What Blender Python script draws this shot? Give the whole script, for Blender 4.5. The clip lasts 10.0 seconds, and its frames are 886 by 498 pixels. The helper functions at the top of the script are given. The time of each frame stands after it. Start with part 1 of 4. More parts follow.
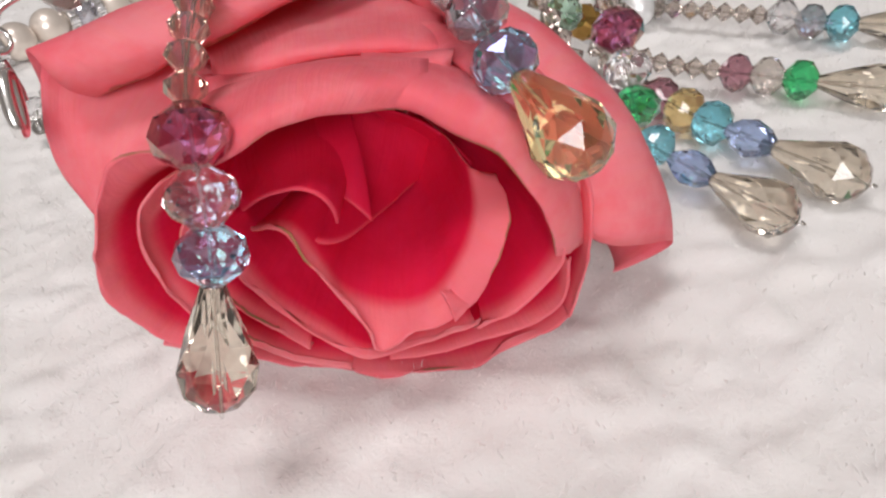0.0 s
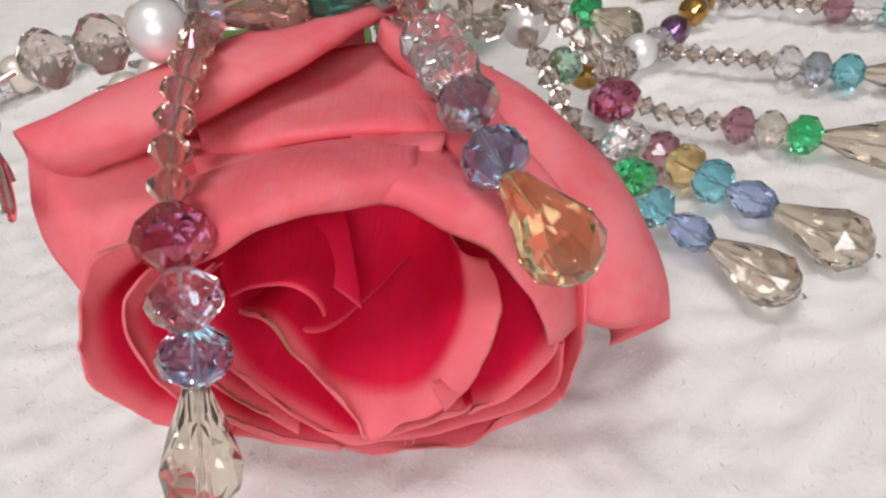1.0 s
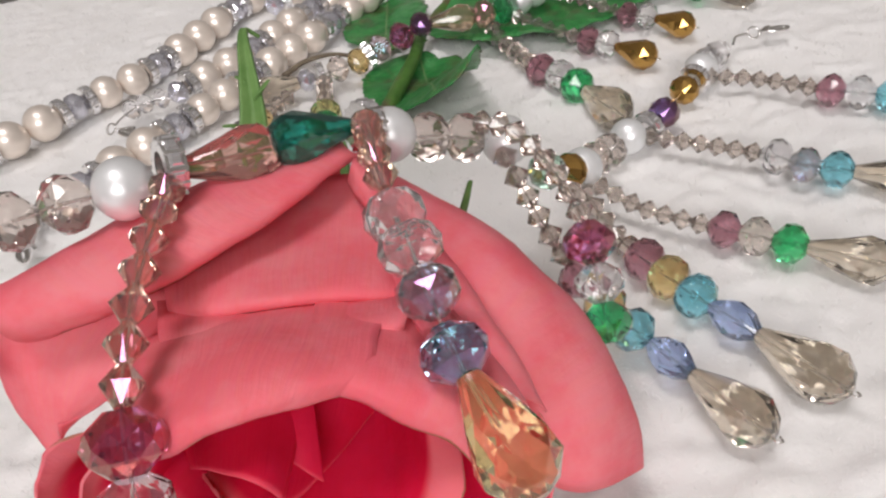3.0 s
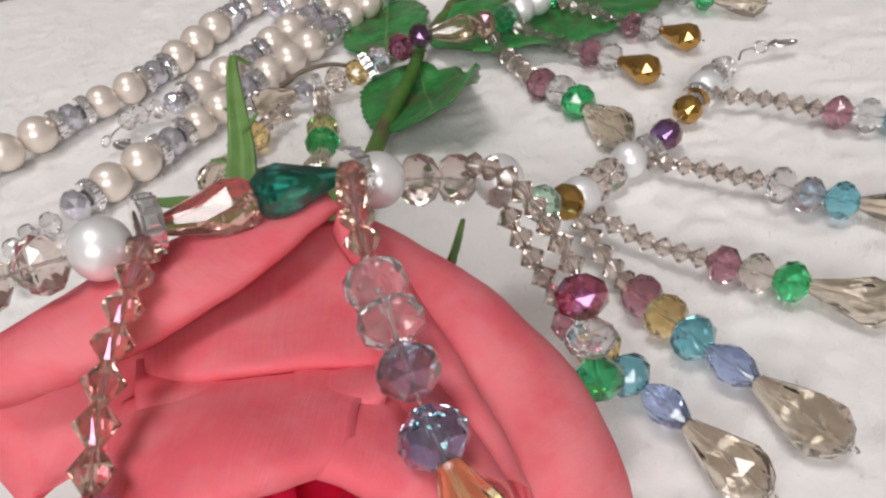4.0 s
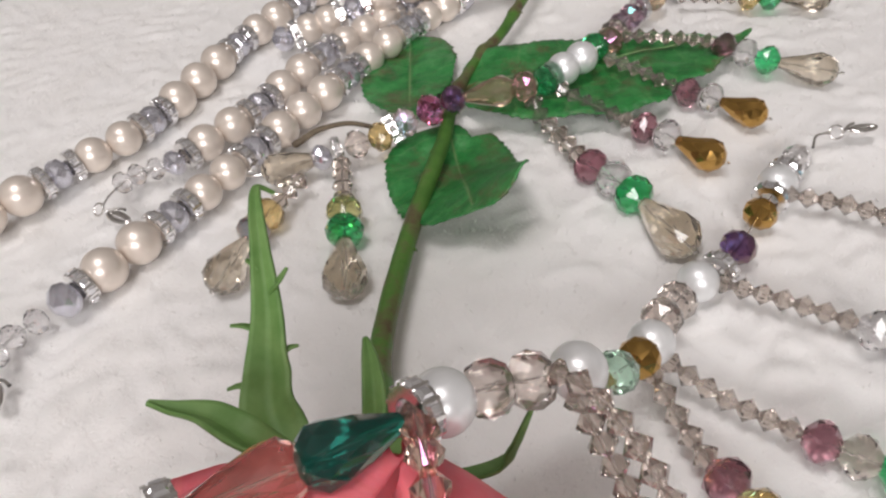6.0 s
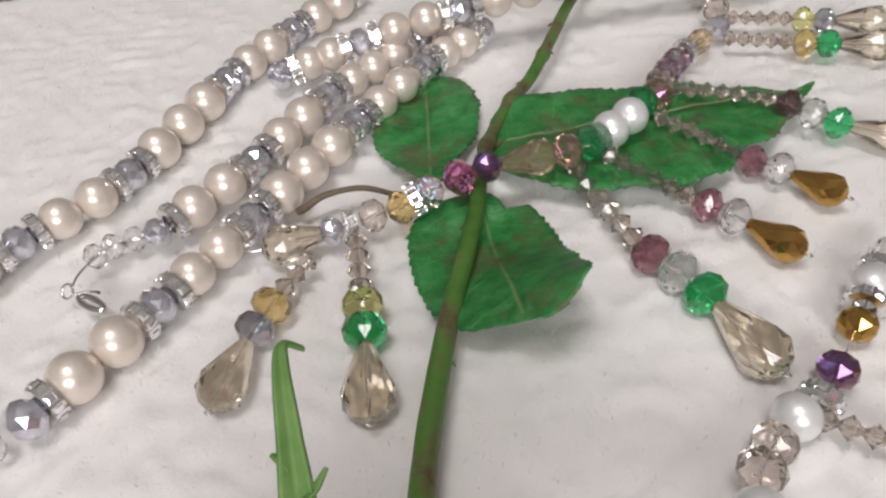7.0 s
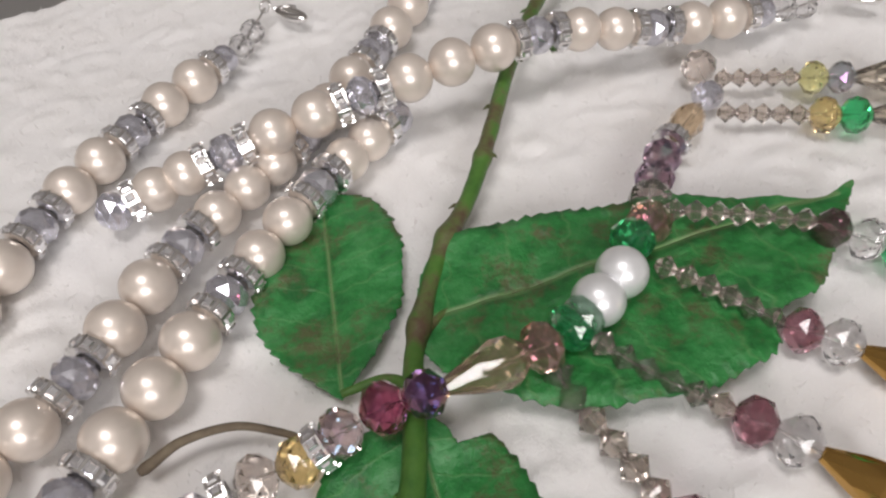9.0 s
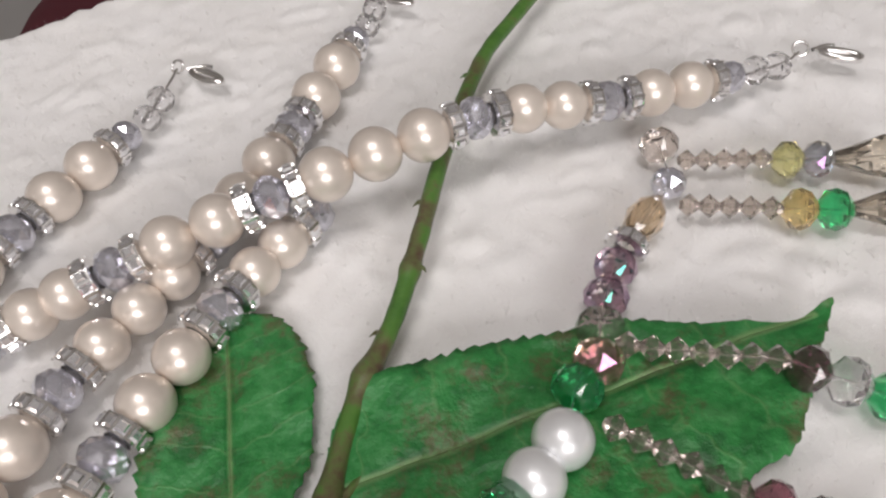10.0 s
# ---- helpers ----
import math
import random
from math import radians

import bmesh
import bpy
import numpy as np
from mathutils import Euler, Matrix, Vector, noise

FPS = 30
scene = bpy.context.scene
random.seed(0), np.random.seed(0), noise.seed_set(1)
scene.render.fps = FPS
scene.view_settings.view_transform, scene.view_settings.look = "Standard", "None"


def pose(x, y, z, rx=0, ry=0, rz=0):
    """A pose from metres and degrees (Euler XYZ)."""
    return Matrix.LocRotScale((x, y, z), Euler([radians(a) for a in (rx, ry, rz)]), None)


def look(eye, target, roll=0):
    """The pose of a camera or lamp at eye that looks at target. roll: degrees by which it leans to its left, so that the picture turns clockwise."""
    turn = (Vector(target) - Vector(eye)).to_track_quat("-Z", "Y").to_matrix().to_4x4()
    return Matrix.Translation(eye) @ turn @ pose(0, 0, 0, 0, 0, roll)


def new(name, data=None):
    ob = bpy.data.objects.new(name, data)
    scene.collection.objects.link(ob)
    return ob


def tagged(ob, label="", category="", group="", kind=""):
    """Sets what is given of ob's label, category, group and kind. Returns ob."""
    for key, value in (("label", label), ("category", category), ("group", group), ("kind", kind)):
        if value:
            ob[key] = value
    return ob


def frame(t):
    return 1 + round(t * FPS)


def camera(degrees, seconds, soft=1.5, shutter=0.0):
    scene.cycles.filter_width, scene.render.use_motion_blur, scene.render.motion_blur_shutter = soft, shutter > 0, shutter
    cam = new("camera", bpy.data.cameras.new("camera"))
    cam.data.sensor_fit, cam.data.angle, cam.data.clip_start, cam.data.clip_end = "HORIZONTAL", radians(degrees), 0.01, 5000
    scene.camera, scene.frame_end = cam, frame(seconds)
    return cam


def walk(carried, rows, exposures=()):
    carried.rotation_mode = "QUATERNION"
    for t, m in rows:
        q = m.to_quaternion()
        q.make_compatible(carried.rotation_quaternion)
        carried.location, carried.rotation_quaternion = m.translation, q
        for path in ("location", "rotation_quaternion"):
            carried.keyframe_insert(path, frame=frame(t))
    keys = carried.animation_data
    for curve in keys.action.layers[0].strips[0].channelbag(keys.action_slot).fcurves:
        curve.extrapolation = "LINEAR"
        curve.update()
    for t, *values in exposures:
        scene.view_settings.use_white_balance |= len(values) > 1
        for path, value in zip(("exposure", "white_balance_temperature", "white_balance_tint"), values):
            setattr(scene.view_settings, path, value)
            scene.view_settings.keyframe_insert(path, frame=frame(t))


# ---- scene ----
cam = camera(60.0, 10.0, soft=2.3)
PATH = [
    (0.0, (0.00890, 0.01000, 0.07666), (-0.00480, 0.16724, -0.04618), -10.11),
    (0.5, (0.00970, 0.01417, 0.07974), (-0.00450, 0.17126, -0.04323), -9.95),
    (1.0, (0.01208, 0.01747, 0.08334), (-0.00383, 0.17468, -0.03925), -10.26),
    (1.5, (0.01417, 0.02127, 0.08503), (-0.00215, 0.17827, -0.03779), -10.43),
    (2.0, (0.01622, 0.02412, 0.08814), (-0.00131, 0.18060, -0.03517), -10.75),
    (2.5, (0.01768, 0.02792, 0.09326), (0.00065, 0.18567, -0.02850), -10.39),
    (4.0, (0.02266, 0.03909, 0.10269), (0.00209, 0.19298, -0.02337), -10.79),
    (4.5, (0.02398, 0.04753, 0.10488), (0.00298, 0.19917, -0.02381), -10.97),
    (5.0, (0.02373, 0.05537, 0.10749), (0.00285, 0.20221, -0.02668), -11.35),
    (5.5, (0.01971, 0.06422, 0.11555), (-0.00143, 0.21169, -0.01789), -10.06),
    (7.0, (-0.00163, 0.11139, 0.11559), (-0.01207, 0.25608, -0.02209), -6.31),
    (7.5, (-0.00523, 0.13292, 0.11466), (-0.00978, 0.27658, -0.02441), -6.26),
    (8.0, (-0.00617, 0.15090, 0.11023), (-0.00585, 0.29372, -0.02978), -6.40),
    (8.5, (-0.00171, 0.16669, 0.10805), (0.00029, 0.30681, -0.03464), -7.69),
    (9.0, (0.00178, 0.18402, 0.10573), (0.00929, 0.32134, -0.03948), -6.37),
    (9.5, (0.00572, 0.19704, 0.10777), (0.01642, 0.33260, -0.03889), -5.95),
    (10.0, (0.01704, 0.21463, 0.10756), (0.02792, 0.34737, -0.04164), -6.40),
]
walk(cam, [(t, look(eye, target, roll)) for t, eye, target, roll in PATH])

# ---- light ----
world = bpy.data.worlds.new("room_air")
scene.world = world
world.use_nodes = True
world.node_tree.nodes["Background"].inputs[0].default_value = (0.9, 0.93, 1.0, 1)
world.node_tree.nodes["Background"].inputs[1].default_value = 0.3
scene.view_settings.exposure = 0.13


def area_lamp(name, eye, target, size, power, colour):
    data = bpy.data.lights.new(name, "AREA")
    data.shape, data.size, data.energy, data.color = "DISK", size, power, colour
    ob = new(name, data)
    ob.matrix_world = look(eye, target)
    return ob


area_lamp("ceiling_lamp_light", (-0.15, -0.1, 1.88), (0, 0.2, 0), 0.75, 18.5, (1.0, 0.945, 0.94))
# unseen window assumed behind the camera, added to brighten the rose's front
window_fill_light = area_lamp("window_fill_light", (0.1, -1.96, 1.0), (0, 0.2, 0.3), 1.3, 44.0, (1.0, 0.965, 0.965))

# ---- materials ----


def material(name, colour, rough=0.5, metal=0.0, **more):
    """A node material with a principled shader. Returns the material, its node tree and the shader."""
    m = bpy.data.materials.new(name)
    m.use_nodes = True
    tree = m.node_tree
    b = tree.nodes["Principled BSDF"]
    b.inputs["Base Color"].default_value = (*colour, 1)
    b.inputs["Roughness"].default_value = rough
    b.inputs["Metallic"].default_value = metal
    for key, value in more.items():
        b.inputs[key.replace("_", " ")].default_value = value
    return m, tree, b


def add_noise(tree, scale, detail=4.0, rough=0.6, stretch=None):
    co = tree.nodes.new("ShaderNodeTexCoord")
    n = tree.nodes.new("ShaderNodeTexNoise")
    n.inputs["Scale"].default_value, n.inputs["Detail"].default_value, n.inputs["Roughness"].default_value = scale, detail, rough
    if stretch:
        mp = tree.nodes.new("ShaderNodeMapping")
        mp.inputs["Scale"].default_value = stretch
        tree.links.new(co.outputs["Object"], mp.inputs["Vector"])
        tree.links.new(mp.outputs["Vector"], n.inputs["Vector"])
    else:
        tree.links.new(co.outputs["Object"], n.inputs["Vector"])
    return n


def add_ramp(tree, source, stops):
    r = tree.nodes.new("ShaderNodeValToRGB")
    while len(r.color_ramp.elements) < len(stops):
        r.color_ramp.elements.new(0.5)
    for e, (at, c) in zip(r.color_ramp.elements, stops):
        e.position, e.color = at, (*c, 1)
    tree.links.new(source, r.inputs["Fac"])
    return r


def add_mix(tree, factor, a, b, blend="MIX"):
    m = tree.nodes.new("ShaderNodeMix")
    m.data_type, m.blend_type = "RGBA", blend
    for socket, value in ((m.inputs["Factor"], factor), (m.inputs["A"], a), (m.inputs["B"], b)):
        if isinstance(value, bpy.types.NodeSocket):
            tree.links.new(value, socket)
    for sock, value in zip([s for s in m.inputs if s.type == "RGBA"], (a, b)):
        if isinstance(value, bpy.types.NodeSocket):
            tree.links.new(value, sock)
        else:
            sock.default_value = (*value, 1)
    if not isinstance(factor, bpy.types.NodeSocket):
        m.inputs["Factor"].default_value = factor
    return [k for k in m.outputs if k.type == "RGBA"][0]


def add_bump(tree, shader, height, strength, distance):
    b = tree.nodes.new("ShaderNodeBump")
    b.inputs["Strength"].default_value, b.inputs["Distance"].default_value = strength, distance
    tree.links.new(height, b.inputs["Height"])
    tree.links.new(b.outputs["Normal"], shader.inputs["Normal"])


def glass(name, colour, rough=0.03, ior=1.5, film=0.0, clear=0.93):
    """Coloured crystal: mostly clear, a little cloudy within."""
    m, tree, b = material(name, colour, rough, Transmission_Weight=clear, IOR=ior)
    b.inputs["Coat Weight"].default_value = 0.5
    b.inputs["Coat Roughness"].default_value = 0.02
    if film:
        b.inputs["Thin Film Thickness"].default_value = film
        b.inputs["Thin Film IOR"].default_value = 1.8
    return m


FLEECE, ft, fb = material("white_fleece", (0.82, 0.80, 0.79), 0.95)
fb.inputs["Sheen Weight"].default_value = 0.3
fn = add_noise(ft, 900, 6, 0.7)
fbig = add_noise(ft, 60, 3, 0.5)
fr = add_ramp(ft, fbig.outputs["Fac"], [(0.3, (0.88, 0.865, 0.85)), (0.7, (0.92, 0.91, 0.905))])
ft.links.new(fr.outputs["Color"], fb.inputs["Base Color"])
add_bump(ft, fb, fn.outputs["Fac"], 0.5, 0.0005)
FIBRE, fit_, fib = material("fleece_fibre", (0.93, 0.92, 0.915), 0.9)
see = fit_.nodes.new("ShaderNodeBsdfTranslucent")
see.inputs["Color"].default_value = (0.95, 0.94, 0.93, 1)
blend = fit_.nodes.new("ShaderNodeMixShader")
blend.inputs["Fac"].default_value = 0.5
fit_.links.new(fib.outputs["BSDF"], blend.inputs[1])
fit_.links.new(see.outputs["BSDF"], blend.inputs[2])
fit_.links.new(blend.outputs["Shader"], fit_.nodes["Material Output"].inputs["Surface"])


def petal_material(name, deep, light, margin=None):
    """Velvet petal: fine veins along the petal, blotches, a dry brown rim in places."""
    m, tree, b = material(name, deep, 0.55)
    b.inputs["Subsurface Weight"].default_value = 0.25
    b.inputs["Subsurface Radius"].default_value = (0.004, 0.001, 0.001)
    b.inputs["Specular IOR Level"].default_value = 0.25
    uv = tree.nodes.new("ShaderNodeUVMap")
    mp = tree.nodes.new("ShaderNodeMapping")
    mp.inputs["Scale"].default_value = (38, 2.2, 1)
    tree.links.new(uv.outputs["UV"], mp.inputs["Vector"])
    vein = tree.nodes.new("ShaderNodeTexNoise")
    vein.inputs["Scale"].default_value, vein.inputs["Detail"].default_value = 1.0, 4
    tree.links.new(mp.outputs["Vector"], vein.inputs["Vector"])
    blotch = add_noise(tree, 90, 4)
    base = add_ramp(tree, blotch.outputs["Fac"], [(0.40, deep), (0.62, light)])
    sep = tree.nodes.new("ShaderNodeSeparateXYZ")
    tree.links.new(uv.outputs["UV"], sep.inputs["Vector"])
    tone = base.outputs["Color"]
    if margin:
        # pigment pales from petal heart to margin; light on the rolled lip painted in
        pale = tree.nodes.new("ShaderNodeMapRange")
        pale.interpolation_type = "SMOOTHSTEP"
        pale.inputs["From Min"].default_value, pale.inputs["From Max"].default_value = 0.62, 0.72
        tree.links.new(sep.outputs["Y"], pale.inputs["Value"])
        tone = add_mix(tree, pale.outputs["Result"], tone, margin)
    veined = add_mix(tree, 0.14, tone, vein.outputs["Color"], "SOFT_LIGHT")
    dry = add_noise(tree, 75, 6)
    add = tree.nodes.new("ShaderNodeMath")
    add.operation = "MULTIPLY_ADD"
    tree.links.new(dry.outputs["Fac"], add.inputs[0])
    add.inputs[1].default_value = 0.3
    tree.links.new(sep.outputs["Y"], add.inputs[2])
    clamp = tree.nodes.new("ShaderNodeMapRange")
    clamp.inputs["From Min"].default_value, clamp.inputs["From Max"].default_value = 1.15, 1.18
    tree.links.new(add.outputs["Value"], clamp.inputs["Value"])
    out = add_mix(tree, clamp.outputs["Result"], veined, (0.40, 0.21, 0.10))
    tree.links.new(out, b.inputs["Base Color"])
    fine = add_noise(tree, 600, 4)
    relief = tree.nodes.new("ShaderNodeMath")
    relief.operation = "MULTIPLY_ADD"
    tree.links.new(vein.outputs["Fac"], relief.inputs[0])
    relief.inputs[1].default_value = 1.6
    tree.links.new(fine.outputs["Fac"], relief.inputs[2])
    add_bump(tree, b, relief.outputs["Value"], 0.22, 0.0005)
    # light comes through the thin petal
    see = tree.nodes.new("ShaderNodeBsdfTranslucent")
    tree.links.new(out, see.inputs["Color"])
    both = tree.nodes.new("ShaderNodeMixShader")
    both.inputs["Fac"].default_value = 0.2
    tree.links.new(b.outputs["BSDF"], both.inputs[1])
    tree.links.new(see.outputs["BSDF"], both.inputs[2])
    tree.links.new(both.outputs["Shader"], tree.nodes["Material Output"].inputs["Surface"])
    return m


# the petal's own two tones; their gap also carries light bounced between petals
PETAL = petal_material("petal_inner_shaded", (0.80, 0.009, 0.065), (0.86, 0.016, 0.088), (0.94, 0.20, 0.25))
PETAL_BACK = petal_material("petal_outer_lit", (0.945, 0.18, 0.23), (0.965, 0.28, 0.325))


def pearl_material(name, colour):
    m, tree, b = material(name, colour, 0.34, 0.4)
    b.inputs["Coat Weight"].default_value = 0.6
    b.inputs["Coat Roughness"].default_value = 0.17
    n = add_noise(tree, 3.0, 2)
    r = add_ramp(tree, n.outputs["Fac"], [(0.35, colour), (0.7, tuple(min(1, c * 1.06) for c in colour))])
    tree.links.new(r.outputs["Color"], b.inputs["Base Color"])
    return m


PEARL = pearl_material("ivory_pearl", (0.81, 0.725, 0.65))
WHITE_PEARL = pearl_material("white_pearl", (0.86, 0.87, 0.88))
SILVER, _, _ = material("silver_metal", (0.92, 0.91, 0.90), 0.2, 1.0)
STONE, _, _ = material("foil_backed_stone", (0.95, 0.95, 0.98), 0.04, 0.85)
THREAD = glass("clear_beading_line", (0.86, 0.85, 0.83), 0.2)


def leaf_material():
    """Waxy leaf: pale veins in pairs off the midrib, mottling, brown specks."""
    m, tree, b = material("rose_leaf", (0.03, 0.15, 0.03), 0.36)
    uv = tree.nodes.new("ShaderNodeUVMap")
    sep = tree.nodes.new("ShaderNodeSeparateXYZ")
    tree.links.new(uv.outputs["UV"], sep.inputs["Vector"])
    # side veins run forward from the midrib
    slant = tree.nodes.new("ShaderNodeMath")
    slant.operation = "MULTIPLY_ADD"
    tree.links.new(sep.outputs["Y"], slant.inputs[0])
    slant.inputs[1].default_value = -0.32
    tree.links.new(sep.outputs["X"], slant.inputs[2])
    wob = add_noise(tree, 120, 2)
    wadd = tree.nodes.new("ShaderNodeMath")
    wadd.operation = "MULTIPLY_ADD"
    tree.links.new(wob.outputs["Fac"], wadd.inputs[0])
    wadd.inputs[1].default_value = 0.14
    tree.links.new(slant.outputs["Value"], wadd.inputs[2])
    rep = tree.nodes.new("ShaderNodeMath")
    rep.operation = "PINGPONG"
    tree.links.new(wadd.outputs["Value"], rep.inputs[0])
    rep.inputs[1].default_value = 0.065
    side = tree.nodes.new("ShaderNodeMapRange")
    side.inputs["From Min"].default_value, side.inputs["From Max"].default_value = 0.0, 0.007
    side.inputs["To Min"].default_value, side.inputs["To Max"].default_value = 0.22, 0.0
    tree.links.new(rep.outputs["Value"], side.inputs["Value"])
    mid = tree.nodes.new("ShaderNodeMapRange")
    mid.inputs["From Min"].default_value, mid.inputs["From Max"].default_value = 0.003, 0.011
    mid.inputs["To Min"].default_value, mid.inputs["To Max"].default_value = 0.65, 0.0
    tree.links.new(sep.outputs["Y"], mid.inputs["Value"])
    both = tree.nodes.new("ShaderNodeMath")
    both.operation = "MAXIMUM"
    tree.links.new(side.outputs["Result"], both.inputs[0])
    tree.links.new(mid.outputs["Result"], both.inputs[1])
    mott = add_noise(tree, 160, 6, 0.7)
    base = add_ramp(tree, mott.outputs["Fac"], [(0.36, (0.016, 0.13, 0.03)), (0.5, (0.03, 0.225, 0.052)), (0.66, (0.075, 0.30, 0.095))])
    veined = add_mix(tree, both.outputs["Value"], base.outputs["Color"], (0.26, 0.40, 0.17))
    speck = add_noise(tree, 70, 10, 0.82)
    fac = add_ramp(tree, speck.outputs["Fac"], [(0.51, (0, 0, 0)), (0.61, (0.85, 0.85, 0.85))])
    out = add_mix(tree, fac.outputs["Color"], veined, (0.12, 0.10, 0.05))
    tree.links.new(out, b.inputs["Base Color"])
    fine = add_noise(tree, 260, 6)
    mixh = tree.nodes.new("ShaderNodeMath")
    mixh.operation = "MULTIPLY_ADD"
    tree.links.new(both.outputs["Value"], mixh.inputs[0])
    mixh.inputs[1].default_value = 0.25
    tree.links.new(fine.outputs["Fac"], mixh.inputs[2])
    add_bump(tree, b, mixh.outputs["Value"], 0.7, 0.0012)
    b.inputs["Subsurface Weight"].default_value = 0.05
    b.inputs["Subsurface Radius"].default_value = (0.001, 0.002, 0.0005)
    return m


LEAF = leaf_material()
STEM, st, sb = material("green_stem", (0.12, 0.26, 0.05), 0.45)
sn = add_noise(st, 60, 6, 0.7)
sr = add_ramp(st, sn.outputs["Fac"], [(0.34, (0.045, 0.135, 0.02)), (0.5, (0.085, 0.20, 0.035)), (0.56, (0.12, 0.14, 0.05)), (0.64, (0.10, 0.062, 0.038))])
st.links.new(sr.outputs["Color"], sb.inputs["Base Color"])
add_bump(st, sb, add_noise(st, 500, 4).outputs["Fac"], 0.4, 0.0004)
SEPAL, se, sse = material("sepal_green", (0.18, 0.33, 0.10), 0.6)
ser = add_ramp(se, add_noise(se, 120, 5).outputs["Fac"], [(0.35, (0.10, 0.22, 0.05)), (0.7, (0.20, 0.34, 0.11))])
se.links.new(ser.outputs["Color"], sse.inputs["Base Color"])
TWIG, tt, tb = material("brown_twig", (0.13, 0.09, 0.06), 0.8)
twr = add_ramp(tt, add_noise(tt, 200, 5).outputs["Fac"], [(0.3, (0.07, 0.05, 0.035)), (0.7, (0.2, 0.16, 0.11))])
tt.links.new(twr.outputs["Color"], tb.inputs["Base Color"])


def plain(name, colour, rough, scale):
    m, tree, b = material(name, colour, rough)
    r = add_ramp(tree, add_noise(tree, scale, 5).outputs["Fac"], [(0.3, tuple(c * 0.9 for c in colour)), (0.7, colour)])
    tree.links.new(r.outputs["Color"], b.inputs["Base Color"])
    add_bump(tree, b, add_noise(tree, scale * 12, 4).outputs["Fac"], 0.2, 0.002)
    return m


PLASTER = plain("cream_plaster", (0.78, 0.76, 0.73), 0.9, 4)
# unseen walls, toned down so the bead facets reflect something darker
WALL = plain("taupe_unseen_wall", (0.50, 0.47, 0.44), 0.9, 4)
FLOOR = plain("grey_floor", (0.45, 0.44, 0.43), 0.6, 6)
MAROON = plain("maroon_cloth", (0.10, 0.015, 0.025), 0.9, 40)
WOOD = plain("white_window_paint", (0.8, 0.8, 0.78), 0.4, 8)

TINT = {
    "smoke": glass("smoke_crystal", (0.85, 0.77, 0.72), film=0),
    "bic": glass("smoke_bicone_crystal", (0.72, 0.64, 0.58)),
    "amberb": glass("amber_bicone_crystal", (0.75, 0.52, 0.42), film=450),
    "clear": glass("clear_crystal", (0.95, 0.94, 0.95)),
    "garnet": glass("garnet_crystal", (0.52, 0.12, 0.22), film=300, clear=0.96),
    "mauve": glass("mauve_crystal", (0.54, 0.27, 0.33)),
    "pink": glass("pale_pink_crystal", (0.80, 0.64, 0.68), film=300, clear=0.96),
    "blue": glass("pale_blue_crystal", (0.42, 0.64, 0.86), film=330, clear=0.96),
    "lav": glass("light_blue_crystal", (0.52, 0.64, 0.93)),
    "aqua": glass("aqua_crystal", (0.30, 0.76, 0.88)),
    "green": glass("green_crystal", (0.08, 0.72, 0.28)),
    "yellow": glass("yellow_crystal", (0.90, 0.69, 0.33)),
    "lemon": glass("lemon_crystal", (0.88, 0.85, 0.42)),
    "champ": glass("champagne_crystal", (0.85, 0.77, 0.65), clear=0.97),
    "honey": glass("honey_crystal", (0.91, 0.78, 0.42), clear=0.96),
    "salmon": glass("salmon_crystal", (0.90, 0.56, 0.48)),
    "emerald": glass("emerald_crystal", (0.02, 0.30, 0.235)),
    "mint": glass("mint_crystal", (0.60, 0.86, 0.70)),
    "purple": glass("purple_crystal", (0.26, 0.15, 0.34), film=300, clear=0.95),
    "plum": glass("plum_crystal", (0.50, 0.34, 0.42), film=350),
    "topaz": glass("topaz_crystal", (0.76, 0.60, 0.42), clear=0.9),
    "hema": glass("grey_crystal", (0.46, 0.50, 0.56), film=300, clear=0.93),
    "dark": glass("dark_purple_crystal", (0.13, 0.07, 0.17), film=300, clear=0.92),
    "steel": material("silver_coated_crystal", (0.86, 0.86, 0.94), 0.04, 0.5, Transmission_Weight=0.7, IOR=1.6)[0],
    "gold": material("gold_coated_crystal", (0.52, 0.31, 0.09), 0.05, 0.88)[0],
}

# ---- building helpers ----


def link_mesh(name, bm, mat, parent=None, label="", smooth=False, mats=()):
    """One mesh object from a bmesh."""
    me = bpy.data.meshes.new(name)
    bm.to_mesh(me)
    bm.free()
    for mm in (mat, *mats):
        me.materials.append(mm)
    if smooth:
        me.shade_smooth()
    ob = new(name, me)
    ob.parent = parent
    return tagged(ob, label) if label else ob


def thing(name, label, category, group=""):
    return tagged(new(name), label, category, group)


def grid_mesh(name, pts, mat, parent=None, label="", closed=False, smooth=True):
    """A sheet over an array of points, rows x columns x 3."""
    n, m = pts.shape[:2]
    idx = np.arange(n * m).reshape(n, m)
    a, b, c, d = idx[:-1, :-1], idx[:-1, 1:], idx[1:, 1:], idx[1:, :-1]
    faces = np.stack([a, b, c, d], -1).reshape(-1, 4)
    if closed:
        e = np.stack([idx[:-1, -1], idx[:-1, 0], idx[1:, 0], idx[1:, -1]], -1)
        faces = np.concatenate([faces, e])
    me = bpy.data.meshes.new(name)
    me.from_pydata(pts.reshape(-1, 3).tolist(), [], faces.tolist())
    me.materials.append(mat)
    if smooth:
        me.shade_smooth()
    ob = new(name, me)
    ob.parent = parent
    return tagged(ob, label) if label else ob


